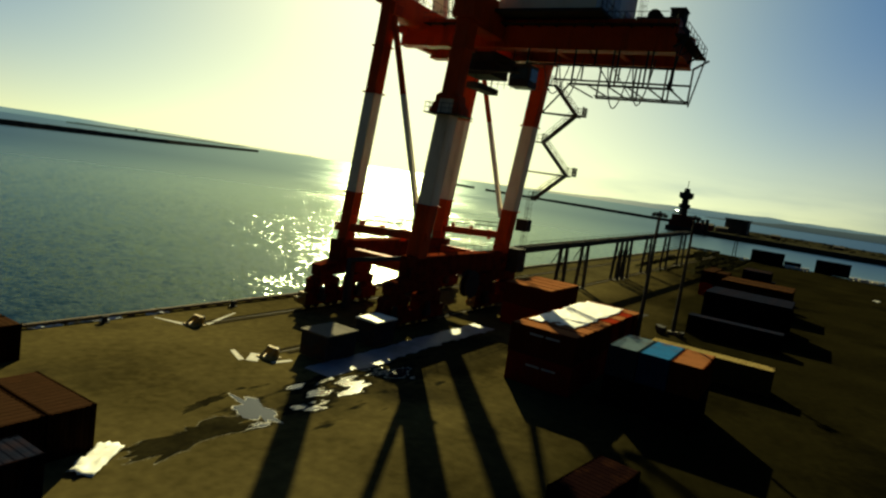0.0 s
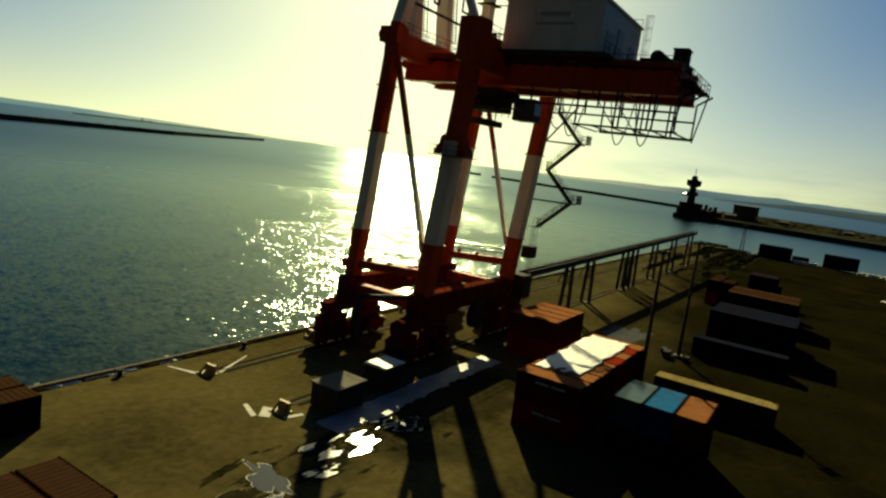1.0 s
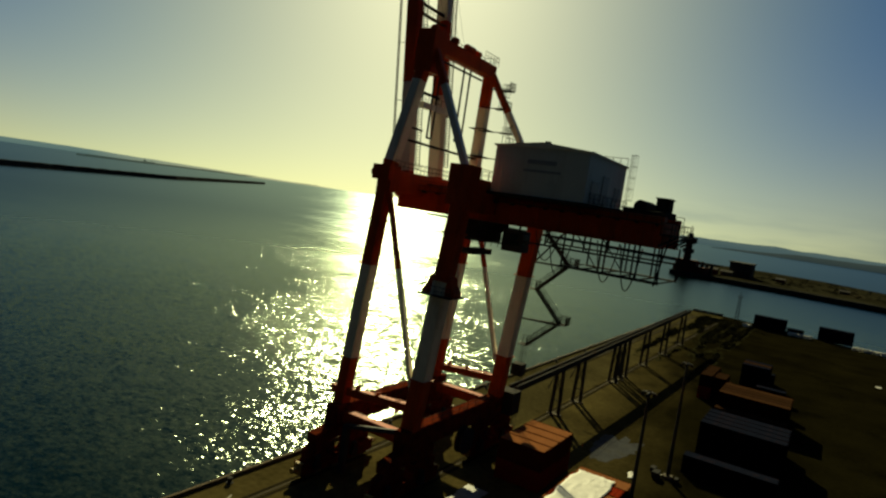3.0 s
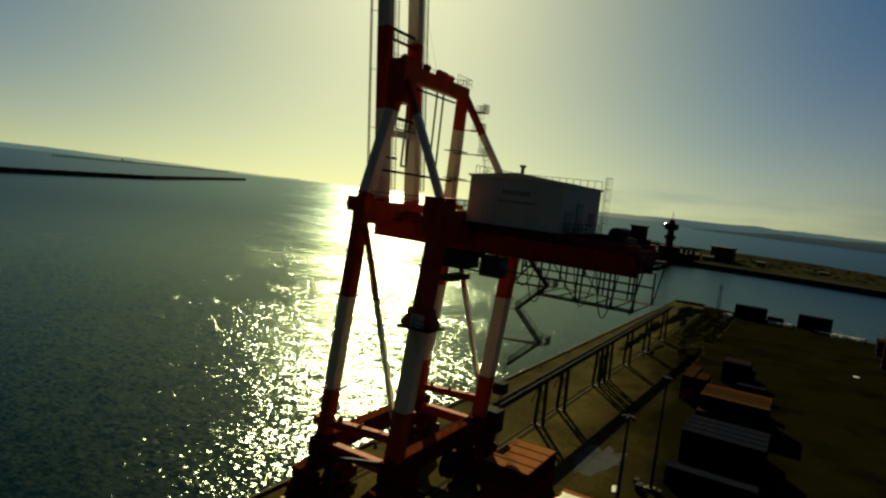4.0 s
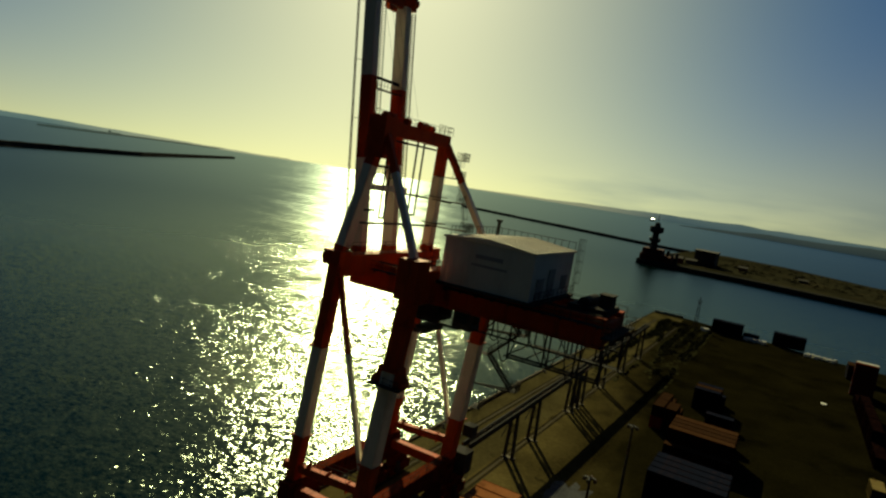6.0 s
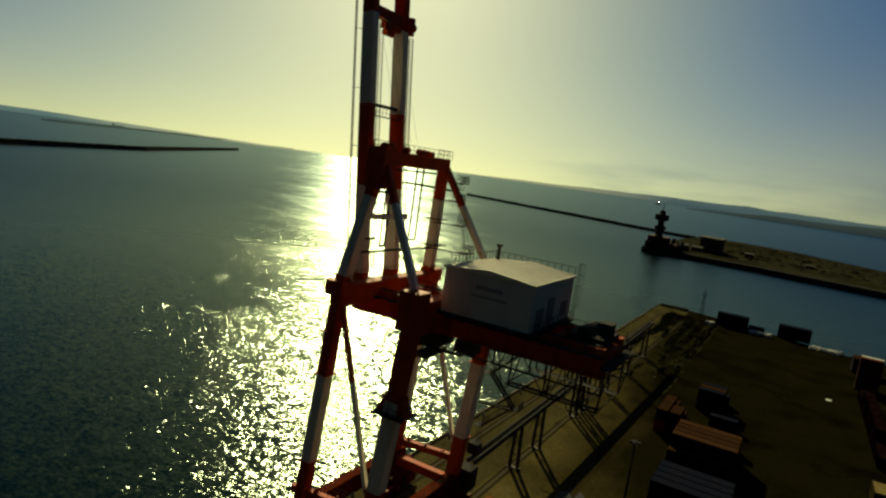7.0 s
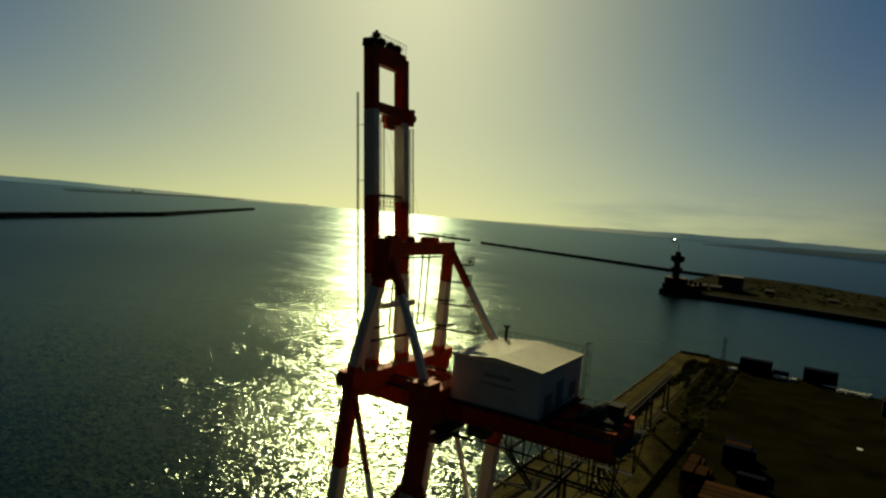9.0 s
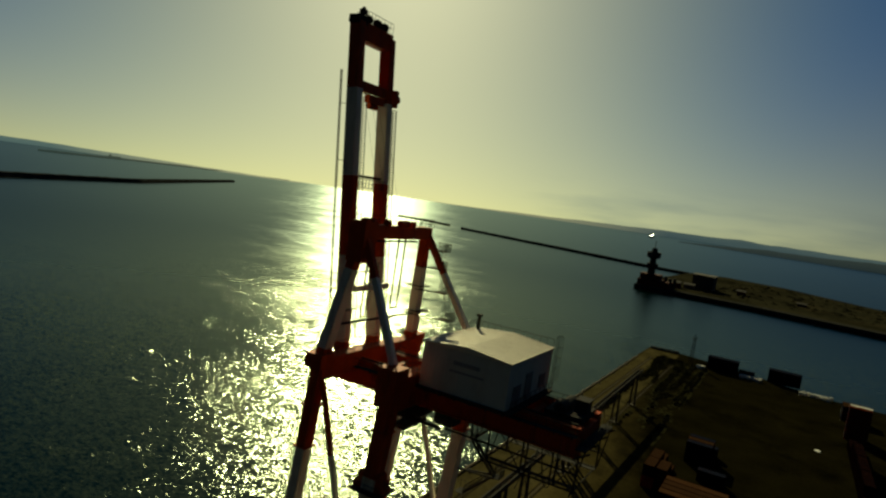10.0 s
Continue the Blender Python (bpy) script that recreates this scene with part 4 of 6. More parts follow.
for z, h, w in ((76.3, 2.4, 1.5), (69.4, 1.35, 1.4)):
    bm = B()
    y = boom_y(z)
    beam(bm, (GX[0], y, z), (GX[1], y, z), w, h)
    part("boom_cross_beam", bm, M_RED, crane)
bm = B()
y = boom_y(69)
box(bm, GX[1] + 0.5, GX[1] + 1.3, y - 1.3, y + 0.6, 67.9, 70.2)
tube(bm, (GX[1] + 0.3, y - 1.0, 69.0), (GX[1] + 1.4, y - 1.0, 69.0), 0.6, 14)
part("stay_bracket", bm, M_RED, crane)
bm = B()
box(bm, 68.2, 71.6, y - 1.0, y - 0.2, 67.6, 68.5)
tube(bm, (68.6, y - 0.6, 67.2), (70.4, y - 0.6, 67.2), 0.4, 10)
part("stay_bracket", bm, M_RED, crane)
for z in (57.9, 46.9):
    bm = B()
    y = boom_y(z)
    beam(bm, (GX[0], y - 0.3, z), (GX[1], y - 0.3, z), 0.3, 0.35)
    part("boom_tie", bm, M_STEEL, crane)
    bm = B()
    box(bm, GX[0] + 0.6, GX[1] - 0.6, y - 1.2, y - 0.3, z - 1.45, z - 1.38)
    part("boom_platform", bm, M_STEEL, crane)
    rail_part([(GX[0], y - 0.9, z - 1.4), (GX[1], y - 0.9, z - 1.4)], gap=0.8)
bm = B()
y = boom_y(77.6)
for x in (68.0, 70.0, 71.6):
    tube(bm, (x - 0.22, y - 0.2, 78.0), (x + 0.22, y - 0.2, 78.0), 0.65, 14)
    part("sheave", bm, M_STEEL, crane)
    bm = B()
box(bm, GX[0] - 1.0, GX[0] + 0.9, y - 0.9, y + 0.7, 77.0, 78.0)
tube(bm, (GX[0] + 0.9, y, 77.8), (GX[0] + 0.9, y, 79.4), 0.24, 8)
box(bm, GX[0] + 0.45, GX[0] + 1.35, y - 0.35, y + 0.35, 78.5, 79.1)
part("boom_tip_block", bm, M_STEEL, crane, "dark block with a beacon at the boom tip")
for dy in (-1.0, 0.9):
    rail_part([(GX[0] + 0.8, y + dy, 77.5), (GX[1] - 0.4, y + dy, 77.5)], gap=0.7, height=1.3)

# A-frame above the portal
AX = (62.0, 76.3)
for x0, x1 in ((XN + 0.2, AX[0]), (XF - 0.9, AX[1])):
    bm = B()
    beam(bm, (x0, 46.7, 35.6), (x1, 44.9, 51.2), 1.55, 1.35, cuts=((0.1, 1), (0.72, 0)), side=(0, 1, 0), w2=1.25, h2=1.25)
    part("a_frame_leg", bm, [M_RED, M_WHITE], crane, "raking A-frame leg with red and white bands")
    bm = B()
    beam(bm, (x0 + 0.4, 36.3, 36.6), (x1, 44.6, 51.4), 0.85, 0.75, cuts=((0.06, 1), (0.66, 0)), side=(0, 1, 0))
    part("a_frame_stay", bm, [M_RED, M_WHITE], crane)
bm = B()
beam(bm, (AX[0] - 0.6, 44.9, 51.5), (AX[1] + 0.4, 44.9, 51.5), 1.5, 1.7)
part("apex_beam", bm, M_RED, crane)
bm = B()
box(bm, AX[0] - 1.2, AX[0] + 1.3, 43.8, 46.2, 47.8, 52.7)
part("apex_head", bm, M_RED, crane)
for x0, x1, r in ((61.1, 61.7, 0.5), (62.4, 63.0, 0.5), (65.6, 66.2, 0.45), (68.6, 70.4, 0.45), (71.2, 72.0, 0.4)):
    bm = B()
    tube(bm, (x0, 44.3, 52.2 + r), (x1, 44.3, 52.2 + r), r, 14)
    part("sheave", bm, M_RED, crane)
rail_part([(AX[0] - 0.5, 46.0, 52.3), (AX[1], 46.0, 52.3)], gap=1.2)
rail_part([(72.8, 43.9, 52.3), (AX[1] + 0.3, 43.9, 52.3), (AX[1] + 0.3, 46.0, 52.3)], gap=0.8)
# rungs, hanging rope trays and platforms between the A-frame legs
for x, z0, z1 in ((70.6, 41.2, 50.7), (72.2, 41.2, 50.7), (64.3, 40.6, 50.0), (65.3, 40.6, 50.0)):
    bm = B()
    tube(bm, (x, 45.4, z0), (x, 45.4, z1), 0.14, 6)
    part("rope_guide", bm, M_STEEL, crane)
for p, q in (((70.6, 45.4, 41.3), (72.2, 45.4, 41.3)), ((64.3, 45.4, 40.7), (65.3, 45.4, 40.7)), ((62.6, 45.6, 50.2), (75.6, 45.6, 50.2)), ((61.2, 46.2, 41.5), (64.6, 46.4, 41.5))):
    bm = B()
    tube(bm, p, q, 0.14, 6)
    part("rope_guide", bm, M_STEEL, crane)
for zb, yb, name in ((46.8, 43.0, "a"), (43.6, 41.8, "b"), (40.0, 40.6, "c"), (49.3, 42.8, "d")):
    bm = B()
    x = 77.6
    box(bm, x - 0.8, x + 0.9, yb - 1.0, yb + 1.0, zb, zb + 0.08)
    part("stair_landing", bm, M_STEEL, crane)
    rail_part([(x - 0.8, yb - 1.0, zb), (x + 0.9, yb - 1.0, zb), (x + 0.9, yb + 1.0, zb)], gap=0.26)
    for p, q in (((x - 0.8, yb + 1.0, zb), (x - 1.6, 45.2, zb)), ((x - 0.8, yb - 1.0, zb), (x - 0.8, 45.0, zb))):
        bm = B()
        tube(bm, p, q, 0.07, 5)
        part("bracket", bm, M_STEEL, crane)
for (z0, y0), (z1, y1) in (((36.6, 39.6), (40.0, 40.6)), ((40.0, 40.6), (43.6, 41.8)), ((43.6, 41.8), (46.8, 43.0)), ((46.8, 43.0), (49.3, 42.8))):
    bm = B()
    ladder(bm, (77.9, y0, z0), (77.9, y1, z1 + 0.9), (1, 0, 0), cage=True)
    part("cage_ladder", bm, M_STEEL, crane)
for z in (40.2, 43.9):
    bm = B()
    x = 77.0 + (51.2 - z) * 0.13
    box(bm, x - 1.5, x + 1.2, 44.6, 47.0, z, z + 0.1)
    part("collar_platform", bm, M_STEEL, crane)
# cross tie low between the A-frame legs and the boom latch beam
bm = B()
beam(bm, (60.6, 46.2, 39.95), (79.0, 46.0, 39.8), 0.24, 0.28)
part("cross_tie", bm, M_STEEL, crane)
bm = B()
beam(bm, (62.6, 45.6, 44.35), (69.6, 45.6, 44.35), 0.6, 0.75)
part("latch_beam", bm, M_WHITE, crane, "white boom latch beam")
# boom hoist ropes
for k in range(4):
    bm = B()
    x = 67.2 + k * 1.5
    tube(bm, (x, 46.6, 53.6), (x, boom_y(68.4) - 0.8, 68.4), 0.016, 4)
    part("hoist_rope", bm, M_STEEL, crane)

# zigzag stair on the far land leg
bm = B()
box(bm, -0.42, 0.42, -0.12, 0.12, -0.02, 0.02)
TREAD = bpy.data.meshes.new("tread")
bm.to_mesh(TREAD)
bm.free()
TREAD.materials.append(M_STEEL)
SX = 82.0
tips = [(19.3, 31.2), (27.2, 31.2)]
legs_z = [15.4, 23.3, 31.0]
path = [(legs_z[0], 35.8), (tips[0][0], 31.6), (legs_z[1], 35.6), (tips[1][0], 31.6), (legs_z[2], 35.2)]
for (z0, y0), (z1, y1) in zip(path, path[1:]):
    bm = B()
    beam(bm, (SX - 0.45, y0, z0), (SX - 0.45, y1, z1), 0.08, 0.3)
    flight = part("stair_flight", bm, M_STEEL, crane)
    bm = B()
    beam(bm, (SX + 0.45, y0, z0), (SX + 0.45, y1, z1), 0.08, 0.3)
    part("stringer", bm, M_STEEL, flight)
    for s in (-0.45, 0.45):
        rail_part([(SX + s, y0, z0), (SX + s, y1, z1)], gap=1.6, height=1.0)
    n = 17
    for k in range(1, n):
        f = k / n
        step = new("tread", TREAD)
        step.parent = flight
        step.location = (SX, y0 + (y1 - y0) * f, z0 + (z1 - z0) * f)
for z, y in tips + [(z, 36.2) for z in legs_z] + [(11.0, 36.6)]:
    bm = B()
    box(bm, SX - 0.9, SX + 0.9, y - 0.7, y + 0.7, z - 0.06, z)
    part("stair_landing", bm, M_STEEL, crane)
    rail_part([(SX - 0.9, y - 0.7, z), (SX + 0.9, y - 0.7, z), (SX + 0.9, y + 0.7, z)], gap=0.24 if y < 34 else 0.6)
    if y < 34:
        for x in (SX - 0.7, SX + 0.7):
            bm = B()
            beam(bm, (x, y, z - 0.12), (80.4, 36.6, z - 0.12), 0.16, 0.2)
            part("bracket", bm, M_STEEL, crane)
bm = B()
ladder(bm, (SX, 36.4, 1.2), (SX, 36.4, 15.4), (1, 0, 0), width=0.8, cage=True)
part("cage_ladder", bm, M_STEEL, crane)
bm = B()
beam(bm, (SX - 0.6, 36.2, 27.2), (SX - 0.6, 32.4, 31.9), 0.18, 0.2)
part("stair_brace", bm, M_STEEL, crane)
bm = B()
box(bm, 80.9, 83.4, 36.0, 38.6, 5.2, 8.4)
part("switch_cabinet", bm, M_STEEL, crane)
bm = B()
box(bm, 81.0, 82.6, 35.6, 37.2, 11.02, 12.6)
part("switch_cabinet", bm, M_STEEL, crane)

# sills, equalisers and bogies
for sea in (True, False):
    y = 48.5 if sea else 38.4
    bm = B()
    beam(bm, (XN - 1.8, y, 6.6), (XF + 1.8, y, 6.6), 1.7, 2.5)
    part("sill_beam", bm, M_GRIME, crane)
    rail_part([(XN + 1.2, y - 0.8, 7.85), (XF - 1.2, y - 0.8, 7.85)], gap=2.0)
    for x in (XN, XF):
        bm = B()
        beam(bm, (x - 4.6, y, 4.4), (x, y, 4.9), 1.4, 1.3, h2=1.9)
        beam(bm, (x, y, 4.9), (x + 4.6, y, 4.4), 1.4, 1.9, h2=1.3)
        tube(bm, (x, y - 0.8, 5.3), (x, y + 0.8, 5.3), 0.45, 12)
        eq = part("equaliser_beam", bm, M_GRIME, crane)
        for s in (-1, 1):
            bm = B()
            cx = x + s * 3.2
            beam(bm, (cx - 2.1, y, 2.9), (cx, y, 3.4), 1.25, 1.0, h2=1.4)
            beam(bm, (cx, y, 3.4), (cx + 2.1, y, 2.9), 1.25, 1.4, h2=1.0)
            beam(bm, (cx, y, 3.4), (cx, y, 4.6), 0.7, 0.7, side=(1, 0, 0))
            part("lower_equaliser", bm, M_GRIME, eq)
        for k in range(4):
            cx = x - 4.8 + k * 3.2
            bm = B()
            for sy in (-0.6, 0.6):
                box(bm, cx - 1.45, cx + 1.45, y + sy - 0.1, y + sy + 0.1, 0.6, 1.95)
                beam(bm, (cx - 0.7, y + sy, 1.7), (cx, y + sy, 2.7), 0.16, 0.35)
                beam(bm, (cx + 0.7, y + sy, 1.7), (cx, y + sy, 2.7), 0.16, 0.35)
            box(bm, cx - 0.6, cx + 0.6, y - 0.52, y + 0.52, 1.3, 2.9)
            bogie = part("bogie", bm, M_GRIME, crane)
            for sx in (-0.62, 0.62):
                bm = B()
                tube(bm, (cx + sx, y - 0.2, 0.6), (cx + sx, y + 0.2, 0.6), 0.48, 16)
                tube(bm, (cx + sx, y - 0.28, 0.6), (cx + sx, y - 0.2, 0.6), 0.54, 16)
                part("wheel", bm, M_STEEL, bogie)
            if k % 2 == 0:
                bm = B()
                box(bm, cx + 0.1, cx + 1.0, y - 1.3, y - 0.6, 1.1, 1.8)
                tube(bm, (cx + 0.55, y - 1.0, 1.8), (cx + 0.55, y - 1.0, 2.7), 0.32, 10)
                part("drive_motor", bm, M_STEEL, bogie)
        for s in (-1, 1):
            bm = B()
            cx = x + s * 6.9
            tube(bm, (cx - 0.5 * s, y, 1.3), (cx + 0.4 * s, y, 1.3), 0.3, 10)
            box(bm, cx - 0.75 * s - 0.2, cx - 0.75 * s + 0.2, y - 0.5, y + 0.5, 0.6, 2.0)
            part("buffer", bm, M_YELLOW, crane)
# cable reel on the land sill
bm = B()
tube(bm, (70.0, 36.6, 4.2), (70.0, 36.8, 4.2), 1.7, 24)
tube(bm, (70.0, 37.3, 4.2), (70.0, 37.55, 4.2), 1.7, 24)
tube(bm, (70.0, 36.8, 4.2), (70.0, 37.3, 4.2), 0.9, 20)
part("cable_reel", bm, M_STEEL, crane, "large dark power cable reel")

# ---- quay furniture ----
M_BED = material("dark_patched_concrete", (0.022, 0.018, 0.011), 1.0, vary=0.4, scale=0.3, fine=3, spec=0.0, coords="world")
for y, name in ((48.5, "sea"), (38.4, "land")):
    bm = B()
    box(bm, 39.9, 290, y - 0.07, y + 0.07, 0.0, 0.055)
    box(bm, 39.9, 290, y - 0.035, y + 0.035, 0.055, 0.06)
    tagged(finish("crane_rail", bm, M_RAIL), "worn steel crane rail set in the quay", "rail", group="crane rails", kind="structure")
    bm = B()
    box(bm, 40.5, 291, y - 0.75, y - 0.3, 0.004, 0.02)
    box(bm, 40.5, 291, y + 0.3, y + 0.75, 0.004, 0.02)
    tagged(finish("trim_rail_bed", bm, M_BED), "dark concrete strips beside the crane rail", "trim", kind="structure")
M_STRIP = material("worn_olive_concrete", (0.058, 0.048, 0.021), 1.0, vary=0.6, scale=0.12, fine=1.4, bump=0.35, spec=0.0, stain=(0.02, 0.017, 0.007), stain_amount=0.7, stain_scale=0.06, coords="world")
bm = B()
box(bm, 84.0, 308.0, 39.6, 53.1, -0.05, 0.004)
tagged(finish("pavement_quay_strip", bm, M_STRIP), "paler worn concrete strip between crane rails and quay edge", "pavement", kind="structure")

# timber bull rail along the quay edge, in lengths, on blocks
proto = thing("quay_kerb", "weathered timber bull rail on the quay edge", "kerb", group="quay kerbs", kind="structure")
bm = B()
beam(bm, (-2.97, 53.5, 0.25), (2.97, 53.5, 0.25), 0.36, 0.26)
part("timber", bm, M_WOOD, proto)
for x in (-2.0, 0.0, 2.0):
    bm = B()
    box(bm, x - 0.3, x + 0.3, 53.35, 53.65, 0.0, 0.13)
    part("block", bm, M_WOOD, proto)
for k in range(1, 48):
    copy_thing(proto, pose(6.0 * k, 0, 0))
for k in range(1, 10):
    copy_thing(proto, pose(-6.0 * k, 0, 0))

proto = thing("fender", "black rubber quay fender hung on the wall", "fender", (3, 54.2, -1), group="quay fenders")
bm = B()
tube(bm, (3, 54.35, -2.2), (3, 54.35, 0.1), 0.35, 12)
part("roller", bm, M_BLACK, proto)
bm = B()
tube(bm, (3, 54.1, 0.1), (3, 54.1, 0.35), 0.04, 5)
tube(bm, (3, 54.1, 0.34), (3, 53.7, 0.34), 0.04, 5)
part("chain", bm, M_STEEL, proto)
for k in range(1, 25):
    copy_thing(proto, pose(3 + 12.0 * k, 54.2, -1))


def bollard(at):
    ob = thing("bollard", "rusty iron mooring bollard on the quay edge", "bollard", at, group="mooring bollards")
    x, y, z = at
    bm = B()
    tube(bm, (x, y, 0), (x, y, 0.45), 0.24, 14, 0.2)
    tube(bm, (x, y, 0.45), (x, y, 0.6), 0.36, 14, 0.3)
    part("post", bm, M_STEEL, ob)
    bm = B()
    tube(bm, (x, y, 0), (x, y, 0.06), 0.42, 14)
    part("base", bm, M_STEEL, ob)
    return ob


b0 = bollard((20, 52.6, 0))
for x in (33, 47, 62, 76, 91, 106, 121, 141, 161, 181, 201, 221, 241, 261):
    copy_thing(b0, pose(x, 52.6, 0))


def rail_stop(x, y):
    ob = thing("rail_stop", "yellow steel rail end stop on a pale concrete pad", "rail stop", (x, y, 0), group="rail end stops")
    bm = B()
    box(bm, x - 0.15, x + 0.15, y - 0.6, y + 0.6, 0.06, 0.85)
    beam(bm, (x - 1.0, y - 0.4, 0.08), (x - 0.1, y - 0.4, 0.75), 0.14, 0.2)
    beam(bm, (x - 1.0, y + 0.4, 0.08), (x - 0.1, y + 0.4, 0.75), 0.14, 0.2)
    box(bm, x - 1.1, x + 0.3, y - 0.75, y + 0.75, 0.03, 0.12)
    part("frame", bm, M_YELLOW, ob)
    bm = B()
    tube(bm, (x + 0.15, y, 0.55), (x + 0.6, y, 0.55), 0.22, 12)
    part("buffer", bm, M_BLACK, ob)
    return ob


rail_stop(38.8, 37.9)
rail_stop(39.5, 48.5)
for pts in ([(40.2, 48.3), (45.4, 50.4), (45.4, 50.25), (40.3, 47.95)], [(38.8, 48.9), (37.6, 52.3), (37.45, 52.2), (38.3, 48.7)], [(37.6, 36.6), (39.4, 36.1), (39.5, 36.5), (37.8, 37.0)], [(36.4, 38.6), (37.4, 40.9), (37.0, 41.0), (35.9, 38.7)], [(36.9, 37.6), (38.4, 38.8), (38.0, 39.6), (36.4, 38.4)]):
    bm = B()
    lo = [bm.verts.new((x, y, 0.004)) for x, y in pts]
    hi = [bm.verts.new((x, y, 0.03)) for x, y in pts]
    bm.faces.new(hi)
    for i in range(4):
        bm.faces.new((lo[i], lo[(i + 1) % 4], hi[(i + 1) % 4], hi[i]))
    bmesh.ops.recalc_face_normals(bm, faces=bm.faces)
    tagged(finish("trim_concrete_strip", bm, M_RIM), "pale strip on the quay surface", "trim", kind="structure")


# ---- puddles with a pale dried rim ----
def blob(cx, cy, rx, ry, turn, seed, wob=0.28, n=120):
    out = []
    for k in range(n):
        a = 2 * math.pi * k / n
        r = 1 + wob * 1.5 * noise.noise(Vector((math.cos(a) * rx * 0.35 + seed * 7.1, math.sin(a) * 1.3, seed))) + wob * 0.9 * noise.noise(Vector((math.cos(a) * rx * 1.3, math.sin(a) * 3 + seed, 2))) + wob * 0.4 * noise.noise(Vector((math.cos(a) * rx * 4, math.sin(a) * 9 + seed, 5)))
        x, y = rx * r * math.cos(a), ry * r * math.sin(a)
        out.append((cx + x * math.cos(turn) - y * math.sin(turn), cy + x * math.sin(turn) + y * math.cos(turn)))
    return out


def puddle(cx, cy, rx, ry, turn, seed, rim=0.12, wob=0.28, z=0.0, dried=False):
    pts = blob(cx, cy, rx, ry, radians(turn), seed, wob)
    bm = B()
    bm.faces.new([bm.verts.new((x, y, 0.009 + z)) for x, y in pts])
    bmesh.ops.recalc_face_normals(bm, faces=bm.faces)
    if bm.faces and list(bm.faces)[0].normal.z < 0:
        bmesh.ops.reverse_faces(bm, faces=bm.faces)
    if dried:
        tagged(finish("pavement_damp_hollow", bm, M_HOLLOW), "dark damp hollow left by a drying puddle", "pavement", kind="structure")
    else:
        tagged(finish("water_puddle", bm, M_PUDDLE), "shallow rain puddle on the concrete apron", "puddle", kind="structure")
    if rim:
        bm = B()
        n = len(pts)
        inner = [bm.verts.new((x, y, 0.006 + z)) for x, y in pts]
        outer = [bm.verts.new((cx + (x - cx) * (1 + rim * 0.5 * (1 + noise.noise(Vector((i * 0.45, seed, 0))))) , cy + (y - cy) * (1 + rim * (1 + noise.noise(Vector((i * 0.45, seed, 0))))), 0.005 + z)) for i, (x, y) in enumerate(pts)]
        for i in range(n):
            bm.faces.new((inner[i], inner[(i + 1) % n], outer[(i + 1) % n], outer[i]))
        tagged(finish("trim_puddle_rim", bm, M_RIM), "pale salt crust round a puddle", "puddle rim", kind="structure")


bm = B()
box(bm, 23.0, 55.0, 25.0, 34.2, -0.05, 0.004)
tagged(finish("pavement_wet_patch", bm, ground_material("wet_quay_concrete", (38.5, 29.8, 9.0, 2.6, 0.47))), "low wet stretch of the apron with ragged rain puddles", "pavement", kind="structure")
M_HOLLOW = material("damp_silted_concrete", (0.016, 0.0135, 0.0065), 1.0, vary=0.6, scale=0.35, fine=2, spec=0.0, stain=(0.007, 0.006, 0.0035), stain_amount=0.9, stain_scale=0.4, coords="world")
puddle(30.4, 30.3, 2.1, 0.85, 72, 4.0, rim=0.06, wob=0.6, z=0.003)
puddle(25.6, 29.6, 4.6, 1.2, 2, 6.0, rim=0.015, wob=0.45, z=0.001, dried=True)
puddle(28.6, 33.2, 2.2, 0.4, 10, 7.0, rim=0.0, wob=0.6, z=0.001, dried=True)

# ---- containers ----
PAINTS = {}


def paint(name, rgb):
    if name not in PAINTS:
        PAINTS[name] = material(name + "_container_paint", rgb, 0.7, vary=0.18, scale=0.7, fine=5, stain=RUST, stain_amount=0.5 if max(rgb) > 0.06 else 0.12, stain_scale=0.8, streak=0.3, spec=0.0)
    return PAINTS[name]


COLOURS = {"red": (0.2, 0.02, 0.009), "orange": (0.15, 0.035, 0.012), "white": (0.5, 0.5, 0.46), "blue": (0.024, 0.12, 0.27), "grey_blue": (0.095, 0.135, 0.16),
           "yellow": (0.2, 0.15, 0.06), "dark_blue": (0.008, 0.010, 0.019), "brown": (0.034, 0.017, 0.009), "green": (0.010, 0.022, 0.016), "grey": (0.14, 0.14, 0.13), "rust": (0.05, 0.024, 0.012), "maroon": (0.007, 0.003, 0.003), "rust_red": (0.085, 0.018, 0.009)}
SIDE_SHADE = {"red": 0.72, "orange": 0.4, "rust_red": 0.9, "white": 0.45}     # shade painted into the sides, as a share of the roof colour
PROTO = {}
CW, CH = 2.438, 2.591


def corrugated(bm, p, q, z0, z1, out, pitch=0.28, depth=0.036):
    p, q, out = Vector(p), Vector(q), Vector(out)
    n = max(3, round((q - p).length / pitch))
    d = (q - p) / n
    prof = [p]
    for i in range(n):
        c = p + d * i
        prof += [c + d * 0.25, c + d * 0.4 - out * depth, c + d * 0.75 - out * depth, c + d * 0.9]
    prof.append(q)
    lo = [bm.verts.new((v.x, v.y, z0)) for v in prof]
    hi = [bm.verts.new((v.x, v.y, z1)) for v in prof]
    for i in range(len(prof) - 1):
        bm.faces.new((lo[i], lo[i + 1], hi[i + 1], hi[i]))


